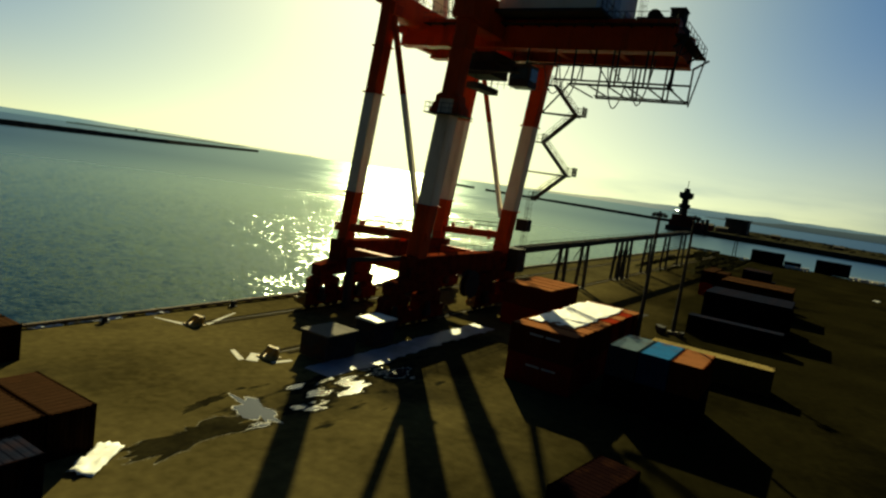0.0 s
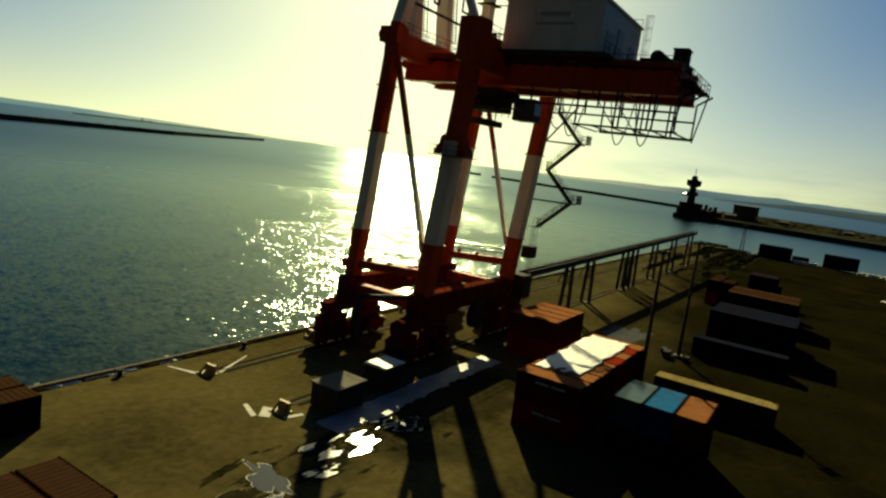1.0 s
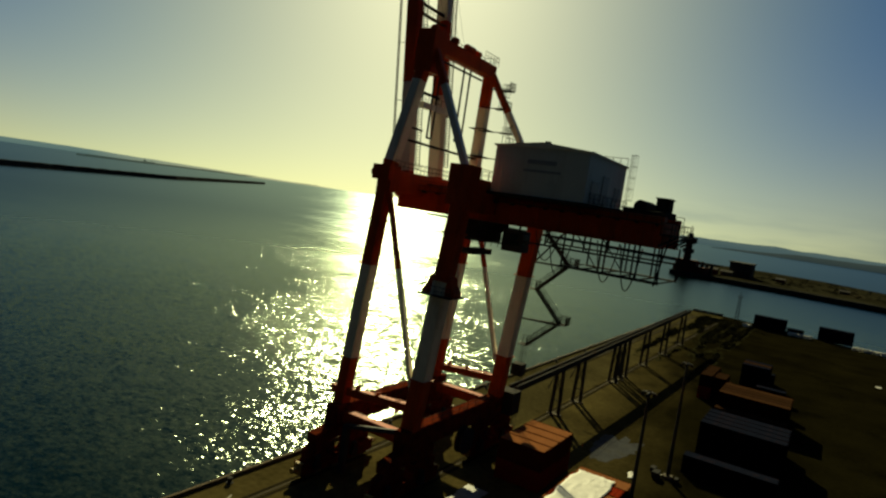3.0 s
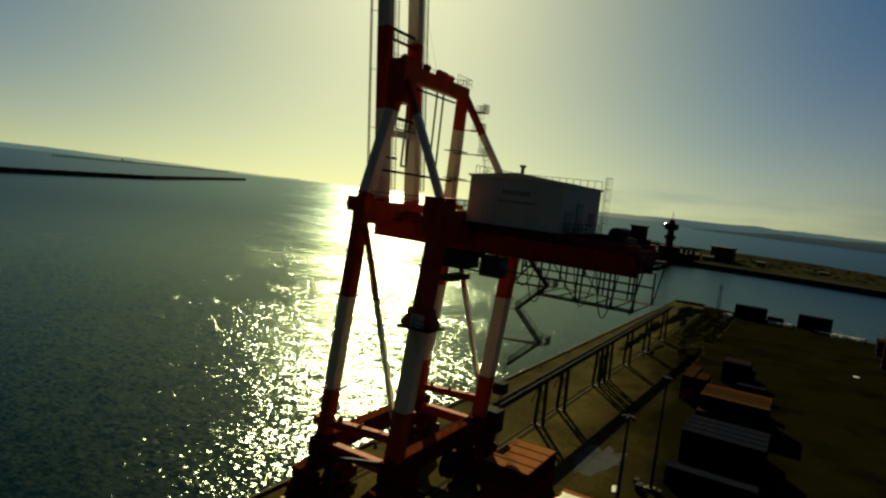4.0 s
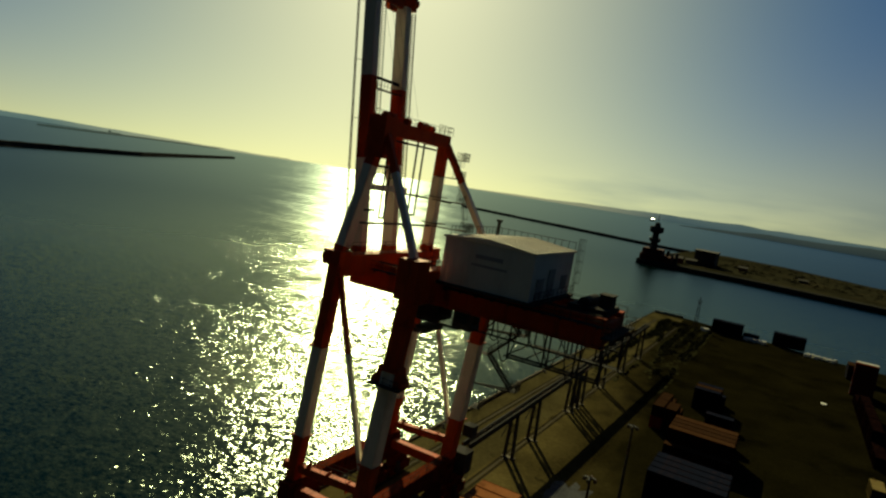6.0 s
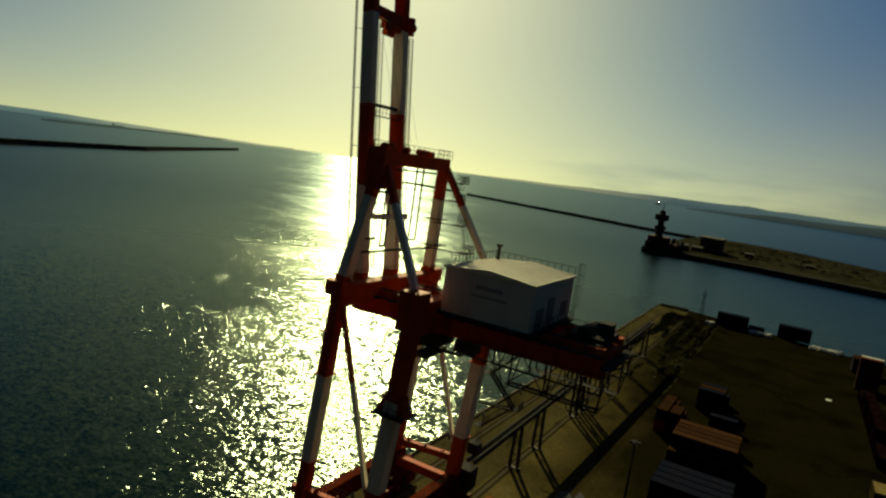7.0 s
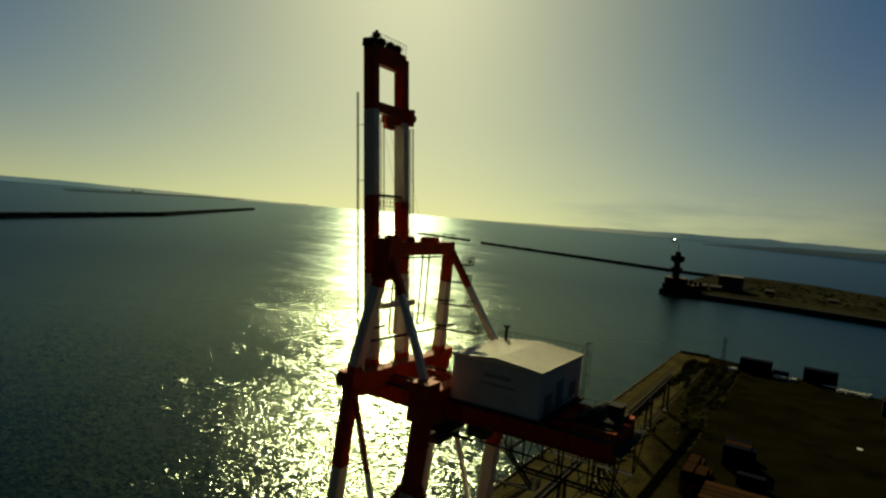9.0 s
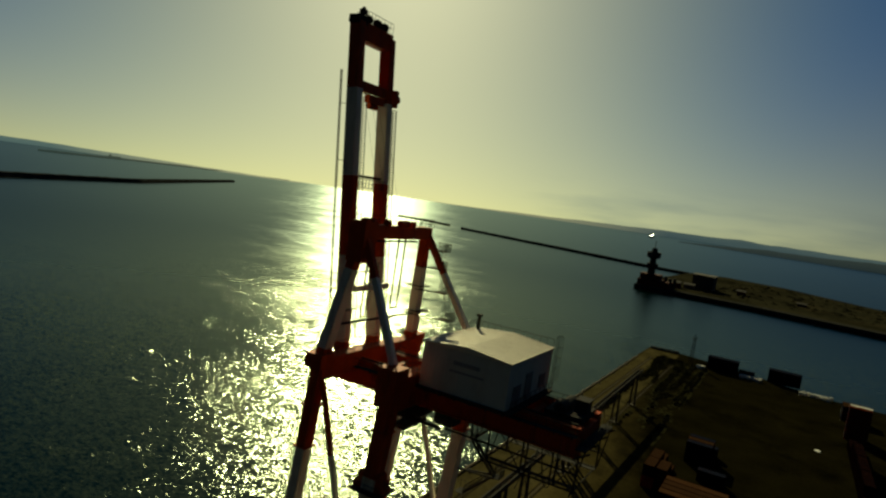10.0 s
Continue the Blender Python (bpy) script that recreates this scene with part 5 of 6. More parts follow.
def container_proto(colour, length):
    key = (colour, length)
    if key in PROTO:
        return PROTO[key]
    # sides, posts and doors take the shade-darkened colour, roofs the full one
    roof_rgb = COLOURS[colour]
    m = paint(colour, [c * SIDE_SHADE.get(colour, 0.22) for c in roof_rgb])
    feet = "twenty" if length < 7 else "forty"
    ob = thing("shipping_container", "%s %s-foot corrugated steel shipping container" % (colour.replace("_", "-"), feet), "container", group="stacked shipping containers")
    L, W = length / 2, CW / 2
    for x in (-L + 0.08, L - 0.08):
        for y in (-W + 0.08, W - 0.08):
            bm = B()
            box(bm, x - 0.08, x + 0.08, y - 0.08, y + 0.08, 0.0, CH)
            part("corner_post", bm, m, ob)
    for y in (-W + 0.06, W - 0.06):
        for z in (0.08, CH - 0.07):
            bm = B()
            box(bm, -L + 0.16, L - 0.16, y - 0.055, y + 0.055, z - 0.07, z + 0.06)
            part("side_rail", bm, m, ob)
    for s in (-1, 1):
        bm = B()
        y = s * (W - 0.03)
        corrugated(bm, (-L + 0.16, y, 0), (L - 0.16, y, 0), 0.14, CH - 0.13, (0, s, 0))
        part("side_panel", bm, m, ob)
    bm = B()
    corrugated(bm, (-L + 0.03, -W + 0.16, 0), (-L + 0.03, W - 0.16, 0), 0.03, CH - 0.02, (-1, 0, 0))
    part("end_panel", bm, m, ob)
    bm = B()
    n = round(length / 0.42)
    prof = []
    for i in range(n):
        x = -L + length * i / n
        dx = length / n
        prof += [(x, 0), (x + dx * 0.3, 0), (x + dx * 0.4, 0.02), (x + dx * 0.9, 0.02)]
    prof.append((L, 0))
    a = [bm.verts.new((x, -W + 0.1, CH - 0.035 + z)) for x, z in prof]
    b = [bm.verts.new((x, W - 0.1, CH - 0.035 + z)) for x, z in prof]
    for i in range(len(prof) - 1):
        bm.faces.new((a[i], a[i + 1], b[i + 1], b[i]))
    # roof without the painted shade; the orange one is also faded
    part("roof_panel", bm, paint("unshaded_" + colour, (0.25, 0.1, 0.042) if colour == "orange" else roof_rgb), ob)
    for s in (-1, 1):
        bm = B()
        box(bm, L - 0.09, L - 0.03, min(s * 0.02, s * (W - 0.17)), max(s * 0.02, s * (W - 0.17)), 0.12, CH - 0.12)
        door = part("door", bm, m, ob)
        bm = B()
        for y in (0.3, 0.75):
            tube(bm, (L - 0.01, s * y, 0.1), (L - 0.01, s * y, CH - 0.1), 0.022, 6)
        part("lock_rod", bm, M_GREY, door)
    ob.location = (0, 0, -500)
    PROTO[key] = ob
    return ob


USED = set()


def put_container(colour, length, x, y, z, turn):
    """One container with its middle at x, y; the first of a kind is the model itself."""
    ob = container_proto(colour, length)
    m = pose(x, y, z, 0, 0, turn)
    if (colour, length) not in USED:
        USED.add((colour, length))
        ob.matrix_basis = m
        return ob
    return copy_thing(ob, m)


L20, L40 = 6.058, 12.192
rnd = random.Random(11)
# stack beside the crane: twenty-foot boxes across the quay, two high
top_row = ["orange", "orange", "orange", "orange", "red", "orange", "red", "orange"]
for k, col in enumerate(top_row):
    x = 53.45 + k * 2.56
    y = 19.8 + rnd.uniform(-0.12, 0.12)
    low = put_container("red", L20, x, y, 0, 90)
    high = put_container(col, L20, x + rnd.uniform(-0.04, 0.04), y + rnd.uniform(-0.08, 0.08), CH, 90)
    if k == 0:
        lettered = (low, high)
# three side by side, two high, along the quay
for k, col in enumerate(("orange", "blue", "grey_blue")):
    y = 8.1 + k * 2.55
    put_container("dark_blue", L20, 56.6, y, 0, 0)
    put_container(col, L20, 56.6 + rnd.uniform(-0.1, 0.1), y, CH, 0)
# single forty-foot boxes across the quay
put_container("yellow", L40, 72.9, 8.8, 0, 90)
put_container("dark_blue", L40, 97.6, 9.3, 0, 90)
# boxes under the crane's land side
for k, col in enumerate(("orange", "orange", "orange", "orange")):
    put_container("red", L20, 73.7 + k * 2.55, 30.4, 0, 90)
    put_container(col, L20, 73.7 + k * 2.55, 30.4, CH, 90)
# long block of forty-foot boxes further along
for k, col in enumerate(("dark_blue", "dark_blue", "dark_blue", "dark_blue", "dark_blue")):
    put_container("dark_blue", L40, 108.2 + k * 2.6, 9.2, 0, 90)
    if k < 4:
        put_container(col, L40, 108.2 + k * 2.6, 9.2, CH, 90)
for k, col in enumerate(("brown", "rust", "brown", "brown", "rust")):
    put_container("brown", L40, 130.6 + k * 2.6, 10.2, 0, 90)
    if k > 0:
        put_container(col, L40, 130.6 + k * 2.6, 10.2, CH, 90)
put_container("rust", L20, 146.3, 7.2, 0, 90)
for dz in (0, CH):
    put_container("brown" if dz else "red", L20, 147.4, 20.6, dz, 0)
    put_container("brown", L20, 147.4, 17.9, dz, 0)
    put_container("brown" if dz else "red", L20, 153.7, 20.6, dz, 0)
put_container("brown", L20, 153.7, 17.9, 0, 0)
put_container("brown", L20, 160.0, 20.4, 0, 0)
for k, col in enumerate(("dark_blue", "brown", "dark_blue")):
    for dz in (0, CH):
        put_container("dark_blue" if not dz else col, L20, 170.5 + k * 2.6, 13.4, dz, 90)
put_container("dark_blue", L20, 179.0, 12.6, 0, 90)
put_container("dark_blue", L20, 160.0, 9.0, 0, 90)
# rows by the far end of the quay
for k in range(2):
    for dz in (0, CH):
        put_container("dark_blue", L40, 296.5 + k * 2.6, 20.3, dz, 90)
        put_container("dark_blue", L40, 299.0 + k * 2.6, -3.3, dz, 90)
put_container("dark_blue", L20, 296.0, 10.7, 0, 90)
# stack by the side road
for k in range(3):
    for dz in (0, CH):
        put_container("brown", L20, 262 + k * 2.6, -25.0, dz, 90)
for row in range(2):
    for dz in range(4 - row):
        put_container("rust_red", L20, 237 + row * 2.6, -24.5 - row * 0.4, dz * CH, 90)
put_container("white", L20, 239.6, -24.9, 3 * CH, 90)
for k in range(5):
    put_container("maroon", L40, 170 + k * 12.6, -23.0, 0, 0)
    if k in (1, 2, 3):
        put_container("maroon", L40, 170 + k * 12.6, -23.0, CH, 0)
put_container("yellow", L20, 145.0, -20.5, 0, 0)
# boxes close to the start of the flight, on the near side of the apron
for k, col in enumerate(("brown", "brown", "brown")):
    put_container(col, L20, 18.8 - k * 2.56, 34.4, 0, 90)
for k in range(2):
    put_container("brown", L20, 20.4, 47.8 + k * 2.56, 0, 0)
put_container("dark_blue", L20, 12.6, 28.9, 0, 0)
put_container("maroon", L20, 33.6, 8.6, 0, -8)


# ---- equipment cabins by the land rail ----
def cabin(x0, x1, y0, y1, h, label, top):
    ob = thing("equipment_cabin", label, "cabin", ((x0 + x1) / 2, (y0 + y1) / 2, 0))
    bm = B()
    box(bm, x0, x1, y0, y1, 0.12, h)
    body = part("body", bm, M_STEEL, ob)
    bm = B()
    box(bm, x0 - 0.12, x1 + 0.12, y0 - 0.12, y1 + 0.12, h, h + 0.12)
    part("roof", bm, top, ob)
    bm = B()
    box(bm, x0 + 0.1, x1 - 0.1, y0 + 0.1, y1 - 0.1, 0.0, 0.12)
    part("plinth", bm, M_CONC, ob)
    bm = B()
    box(bm, x0 - 0.03, x0, y0 + 0.4, y0 + 1.3, 0.2, 2.1)
    part("door", bm, M_STEEL, ob)
    for k in range(2):
        bm = B()
        for j in range(5):
            box(bm, x0 + 0.6 + k * 1.5, x0 + 1.5 + k * 1.5, y0 - 0.03, y0, 1.3 + j * 0.14, 1.38 + j * 0.14)
        part("louvre", bm, M_STEEL, ob)
    return ob


# roof colours hold the light: pale for the sunlit roof, darker for the shaded
cabin(48.6, 51.8, 34.9, 37.2, 2.35, "grey steel equipment cabin with a pale roof", M_ROOF)
cabin(41.3, 45.2, 34.4, 37.3, 2.2, "low grey equipment cabin near the crane rail", M_CONC)

# pale slab in the crane's shade
bm = B()
edge = lambda x, s: 0.45 * noise.noise(Vector((x * 0.3, s, 0))) + 0.4 * noise.noise(Vector((x * 1.1, s, 3))) + 0.2 * noise.noise(Vector((x * 2.7, s, 7)))
xs = [39 + 0.4 * k for k in range(73)]
pts = [(x, 31.7 + edge(x, 1.5)) for x in xs] + [(x, 34.4 + 0.6 * edge(x, 5.5)) for x in reversed(xs)]
lo = [bm.verts.new((x, y, 0.0)) for x, y in pts]
hi = [bm.verts.new((x, y, 0.05)) for x, y in pts]
bm.faces.new(hi)
for i in range(len(pts)):
    j = (i + 1) % len(pts)
    bm.faces.new((lo[i], lo[j], hi[j], hi[i]))
bmesh.ops.recalc_face_normals(bm, faces=bm.faces)
M_SLAB = material("pale_blue_grey_slab", (0.17, 0.17, 0.2), 0.6, vary=0.35, scale=0.5, fine=4, stain=(0.06, 0.055, 0.045), stain_amount=0.8, stain_scale=0.35, coords="world")
tagged(finish("pavement_slab", bm, M_SLAB), "pale worn concrete slab strip beside the crane", "pavement", kind="structure")

# damp patch of concrete by the lighting mast, its sky sheen painted in blue-grey
bm = B()
ring = []
for k in range(48):
    a = 2 * math.pi * k / 48
    e = 1 + 0.5 * noise.noise(Vector((2 * math.cos(a), 2 * math.sin(a), 4.4))) + 0.3 * noise.noise(Vector((6 * math.cos(a), 6 * math.sin(a), 1.4)))
    ring.append(bm.verts.new((97.5 + 7.0 * e * math.cos(a), 25.2 + 2.9 * e * math.sin(a), 0.006)))
bm.faces.new(ring)
M_DAMP = material("damp_concrete_painted_sheen", (0.062, 0.064, 0.068), 0.9, vary=0.5, scale=0.3, fine=3, spec=0.0, stain=(0.04, 0.036, 0.022), stain_amount=0.9, stain_scale=0.3, coords="world")
tagged(finish("pavement_damp_patch", bm, M_DAMP), "damp patch of concrete by a lighting mast, sky sheen painted blue-grey", "pavement", kind="structure")

# white tarpaulin thrown over the tops of the red stack
bm = B()
nx, ny = 46, 22
g = {}
for i in range(nx + 1):
    for j in range(ny + 1):
        u, v = i / nx, j / ny
        x = 54.6 + 16.6 * u + 0.5 * noise.noise(Vector((v * 5, 3.1, 0))) * (1 - u)
        y = 18.1 + 4.3 * v + 0.5 * noise.noise(Vector((u * 9, 7.7, 0))) * (1 - 2 * v) * 0.6
        z = CH * 2 + 0.07 + 0.12 * abs(noise.noise(Vector((x * 0.9, y * 1.3, 2.0)))) + 0.07 * abs(noise.noise(Vector((x * 3, y * 3, 5.0))))
        g[i, j] = bm.verts.new((x, y, z))
for i in range(nx):
    for j in range(ny):
        edge = 0.55 * noise.noise(Vector((i * 0.35, j * 0.35, 9.0))) + (0.16 * i - 0.75)
        if edge > -0.25 or j > 14:
            bm.faces.new((g[i, j], g[i + 1, j], g[i + 1, j + 1], g[i, j + 1]))
for v in [v for v in bm.verts if not v.link_faces]:
    bm.verts.remove(v)
tarp = finish("tarpaulin", bm, M_SHEET, smooth=True)
mod = tarp.modifiers.new("thick", "SOLIDIFY")
mod.thickness = 0.02
tagged(tarp, "crumpled torn white tarpaulin spread over a red container stack", "tarpaulin")

# white sheets lying on the apron
for cx, cy, w, h, tr, seed in ((19.6, 30.3, 3.6, 1.3, 35, 1), (66.0, 22.9, 1.2, 0.6, 10, 2), (62.0, 15.0, 1.6, 0.8, 80, 3), (88.4, 20.3, 2.0, 0.8, 15, 4), (92.6, 17.4, 1.0, 0.6, 40, 5),
                             (28.4, 53.2, 2.6, 0.5, 0, 6), (30.9, 53.25, 1.5, 0.4, 0, 7), (33.3, 53.2, 3.2, 0.5, 0, 8), (213.0, -14.0, 1.8, 1.4, 0, 10), (38.5, 53.2, 2.4, 0.45, 0, 9)):
    bm = B()
    n = 10
    g = []
    for i in range(n + 1):
        for j in range(n + 1):
            u, v = (i / n - 0.5) * w, (j / n - 0.5) * h
            e = 1 + 0.25 * noise.noise(Vector((i * 0.5, j * 0.5, seed)))
            z = 0.03 + 0.16 * abs(noise.noise(Vector((u * 1.4, v * 1.9, seed * 3.3)))) * 2
            a = radians(tr)
            g.append(bm.verts.new((cx + (u * math.cos(a) - v * math.sin(a)) * e, cy + (u * math.sin(a) + v * math.cos(a)) * e, z)))
    for i in range(n):
        for j in range(n):
            bm.faces.new((g[i * (n + 1) + j], g[(i + 1) * (n + 1) + j], g[(i + 1) * (n + 1) + j + 1], g[i * (n + 1) + j + 1]))
    sol = finish("plastic_sheet", bm, M_SHEET, smooth=True)
    mod = sol.modifiers.new("thick", "SOLIDIFY")
    mod.thickness = 0.012
    tagged(sol, "crumpled white plastic sheet lying on the concrete", "sheet", group="plastic sheets")


# ---- lighting masts ----
def mast(x, y, h):
    ob = thing("lighting_mast", "tall dark steel lighting mast on a concrete footing", "lamp", (x, y, 0), group="lighting masts")
    bm = B()
    tube(bm, (x, y, 0.4), (x, y, h), 0.28, 10, 0.14)
    part("pole", bm, M_STEEL, ob)
    bm = B()
    box(bm, x - 0.6, x + 0.6, y - 0.6, y + 0.6, 0.0, 0.4)
    part("footing", bm, M_CONC, ob)
    bm = B()
    tube(bm, (x - 0.6, y, h - 0.2), (x + 0.6, y, h - 0.2), 0.07, 6)
    tube(bm, (x, y - 0.6, h - 0.2), (x, y + 0.6, h - 0.2), 0.07, 6)
    part("crossarm", bm, M_GREY, ob)
    for dx, dy in ((-0.6, 0), (0.6, 0), (0, -0.6), (0, 0.6)):
        bm = B()
        box(bm, x + dx - 0.2, x + dx + 0.2, y + dy - 0.18, y + dy + 0.18, h - 0.6, h - 0.26)
        part("floodlight", bm, M_STEEL, ob)
    return ob


m0 = mast(92.2, 16.3, 16.6)
copy_thing(m0, pose(70.5, 16.1, 0))



def lattice_mast(x, y, h, half=0.7):
    """A four-legged braced mast with a small lamp platform."""
    ob = thing("lattice_mast", "slender dark steel lattice mast near the quay end", "mast", (x, y, 0))
    top = 0.35
    corner = lambda sx, sy, z: (x + sx * (half + (top - half) * z / h), y + sy * (half + (top - half) * z / h), z)
    for sx in (-1, 1):
        for sy in (-1, 1):
            bm = B()
            beam(bm, corner(sx, sy, 0), corner(sx, sy, h), 0.16, 0.16, side=(1, 0, 0))
            part("leg", bm, M_STEEL, ob)
    for k in range(6):
        z0, z1 = h * k / 6, h * (k + 1) / 6
        for (a, b), (c, d) in (((-1, -1), (1, -1)), ((1, -1), (1, 1)), ((1, 1), (-1, 1)), ((-1, 1), (-1, -1))):
            bm = B()
            p, q = ((a, b), (c, d)) if k % 2 else ((c, d), (a, b))
            tube(bm, corner(*p, z0), corner(*q, z1), 0.05, 5)
            part("brace", bm, M_STEEL, ob)
    bm = B()
    box(bm, x - 0.8, x + 0.8, y - 0.8, y + 0.8, h, h + 0.1)
    deck = part("platform", bm, M_STEEL, ob)
    railing_bm = B()
    railing(railing_bm, [(x - 0.8, y - 0.8, h + 0.1), (x + 0.8, y - 0.8, h + 0.1), (x + 0.8, y + 0.8, h + 0.1), (x - 0.8, y + 0.8, h + 0.1), (x - 0.8, y - 0.8, h + 0.1)], 0.9, 0.8)
    part("handrail", railing_bm, M_STEEL, deck)
    bm = B()
    tube(bm, (x, y, h + 0.1), (x, y, h + 1.8), 0.09, 6)
    tube(bm, (x, y, h + 1.8), (x, y, h + 2.2), 0.22, 8)
    part("lamp", bm, M_STEEL, ob)


lattice_mast(296.0, 33.0, 11.0)

# low concrete wall across the end of the quay
bm = B()
for k in range(4):
    p, q = Vector((311.2, 53.2, 0)), Vector((312.9, 40.4, 0))
    a, b = p.lerp(q, k / 4), p.lerp(q, (k + 0.94) / 4)
    beam(bm, (a.x, a.y, 0.5), (b.x, b.y, 0.5), 0.5, 1.0)
tagged(finish("trim_end_wall", bm, M_CONC), "low weathered concrete wall across the quay end", "wall", kind="structure")

# dry grass that has grown over the far end of the quay, in lanes along it
M_VERGE = material("dry_olive_grass", (0.021, 0.020, 0.009), 0.95, vary=0.7, scale=0.09, fine=1.1, bump=0.8, spec=0.0, stain=(0.016, 0.013, 0.006), stain_amount=0.9, stain_scale=0.12, coords="world")
bm = B()
cells, tuft = {}, random.Random(21)
for i in range(131):
    for j in range(27):
        x, y = 172 + i, 24.5 + j * 0.85 + 0.5 * noise.noise(Vector((i * 0.17, j * 0.4, 3.3)))
        lump = max(0.0, noise.noise(Vector((x * 0.5, y * 0.9, 1.7))) + 0.25)
        cells[i, j] = bm.verts.new((x, y, 0.012 + 0.16 * lump))
for i in range(130):
    for j in range(26):
        x, y = 172 + i, 24.5 + j * 0.85
        lane = noise.noise(Vector((x * 0.025, y * 0.33, 8.1))) + 0.5 * noise.noise(Vector((x * 0.11, y * 0.5, 2.4))) + (x - 235) * 0.006
        if lane + tuft.uniform(-0.4, 0.4) > 0.06 and x < 300 - (47 - y) * 0.5:
            bm.faces.new((cells[i, j], cells[i + 1, j], cells[i + 1, j + 1], cells[i, j + 1]))
for v in [v for v in bm.verts if not v.link_faces]:
    bm.verts.remove(v)
tagged(finish("ground_verge", bm, M_VERGE, smooth=True), "patchy dry olive grass over the far end of the quay", "grass", kind="structure")

# wind-bent dry scrub standing in the grass
bm = B()
for k in range(5200):
    x, y = tuft.uniform(176, 301), tuft.uniform(25.5, 46.5)
    lane = noise.noise(Vector((x * 0.025, y * 0.33, 8.1))) + 0.5 * noise.noise(Vector((x * 0.11, y * 0.5, 2.4))) + (x - 235) * 0.006
    if lane < 0.1 or x > 299 - (47 - y) * 0.5:
        continue
    h, r = tuft.uniform(0.25, 0.6 + 0.7 * min(1, lane)), tuft.uniform(0.2, 0.6)
    a0 = tuft.uniform(0, 6.28)
    foot = [bm.verts.new((x + r * math.cos(a0 + a), y + r * math.sin(a0 + a), 0.0)) for a in (0, 1.57, 3.14, 4.71)]
    mid = [bm.verts.new((x + r * tuft.uniform(0.5, 1.3) * math.cos(a0 + a + 0.5), y + r * tuft.uniform(0.5, 1.3) * math.sin(a0 + a + 0.5), h * tuft.uniform(0.4, 0.9))) for a in (0, 1.57, 3.14, 4.71)]
    tip = bm.verts.new((x + tuft.uniform(-0.3, 0.3), y + tuft.uniform(-0.3, 0.3), h))
    for i in range(4):
        j = (i + 1) % 4
        bm.faces.new((foot[i], foot[j], mid[j], mid[i]))
        bm.faces.new((mid[i], mid[j], tip))
tagged(finish("scrub", bm, M_VERGE), "dry olive-brown scrub on the far end of the quay", "scrub", kind="stuff")

# cluster of gear at the mast's foot
for k, (x, y, s) in enumerate(((91.0, 17.6, 0.8), (92.9, 18.4, 0.6), (91.6, 15.0, 0.5))):
    bm = B()
    box(bm, x - s, x + s, y - s * 0.6, y + s * 0.6, 0.12, 0.12 + s)
    box(bm, x - s * 0.8, x + s * 0.8, y - s * 0.5, y + s * 0.5, 0.0, 0.12)
    bmesh.ops.bevel(bm, geom=bm.edges, offset=0.04, segments=1, affect="EDGES")
    tagged(finish("equipment_crate", bm, M_STEEL), "dark steel crate at the foot of a mast", "crate", group="crates by the mast")


# ---- raised conveyor gallery along the quay ----
gal = thing("conveyor_gallery", "dark raised steel conveyor gallery on trestles along the quay", "gallery", (145, 37.7, 0))
GY = 37.9
gz = lambda x: 8.0 + (x - 86.0) * 0.018
for s in (-0.55, 0.55):
    bm = B()
    beam(bm, (84.5, GY + s, gz(84.5)), (212, GY + s, gz(212)), 0.25, 0.95)
    part("girder", bm, M_STEEL, gal)
for k in range(64):
    bm = B()
    x = 85.5 + k * 2
    box(bm, x - 0.1, x + 0.1, GY - 0.45, GY + 0.45, gz(x) - 0.2, gz(x) - 0.05)
    part("deck_beam", bm, M_STEEL, gal)
guard(gal, M_STEEL, [(84.5, GY - 0.6, gz(84.5) + 0.3), (212, GY - 0.6, gz(212) + 0.3)], gap=3.0, height=0.9)
for x in (103.6, 114.5, 136.8, 140.6, 144.4, 162.5, 183.5, 206.0):
    bm = B()
    z = gz(x) - 0.3
    beam(bm, (x, GY - 0.7, 2.5), (x, GY + 0.7, 2.5), 0.12, 0.16)
    trestle = part("trestle", bm, M_STEEL, gal)
    for s in (-1, 1):
        bm = B()
        beam(bm, (x, GY + s * 0.75, 0.15), (x, GY + s * 0.5, z), 0.5, 0.55, side=(1, 0, 0))
        part("leg", bm, M_STEEL, trestle)
        bm = B()
        beam(bm, (x, GY - s * 0.7, 2.6), (x, GY + s * 0.55, z - 0.4), 0.1, 0.1)
        part("brace", bm, M_STEEL, trestle)
    bm = B()
    box(bm, x - 0.5, x + 0.5, GY - 1.2, GY + 1.2, 0.0, 0.16)
    part("footing", bm, M_CONC, trestle)
for x in (98.6, 109.0):
    bm = B()
    beam(bm, (x, GY, 0.6 + gz(x) - 3.4), (x + 3.6, GY, gz(x) - 0.4), 0.14, 0.14)
    part("knee_brace", bm, M_STEEL, gal)

# ---- opposite pier with its tower and shed ----
PIER = [(606, 128), (640, 132), (930, 124), (962, 82), (950, 10), (860, -80), (800, -420), (545, -420), (586, -60), (603, 30)]
bm = B()
hi = [bm.verts.new((x, y, 1.4)) for x, y in PIER]
lo = [bm.verts.new((x, y, -8)) for x, y in PIER]
bm.faces.new(hi)
for i in range(len(PIER)):
    j = (i + 1) % len(PIER)
    bm.faces.new((lo[i], lo[j], hi[j], hi[i]))
bmesh.ops.recalc_face_normals(bm, faces=bm.faces)
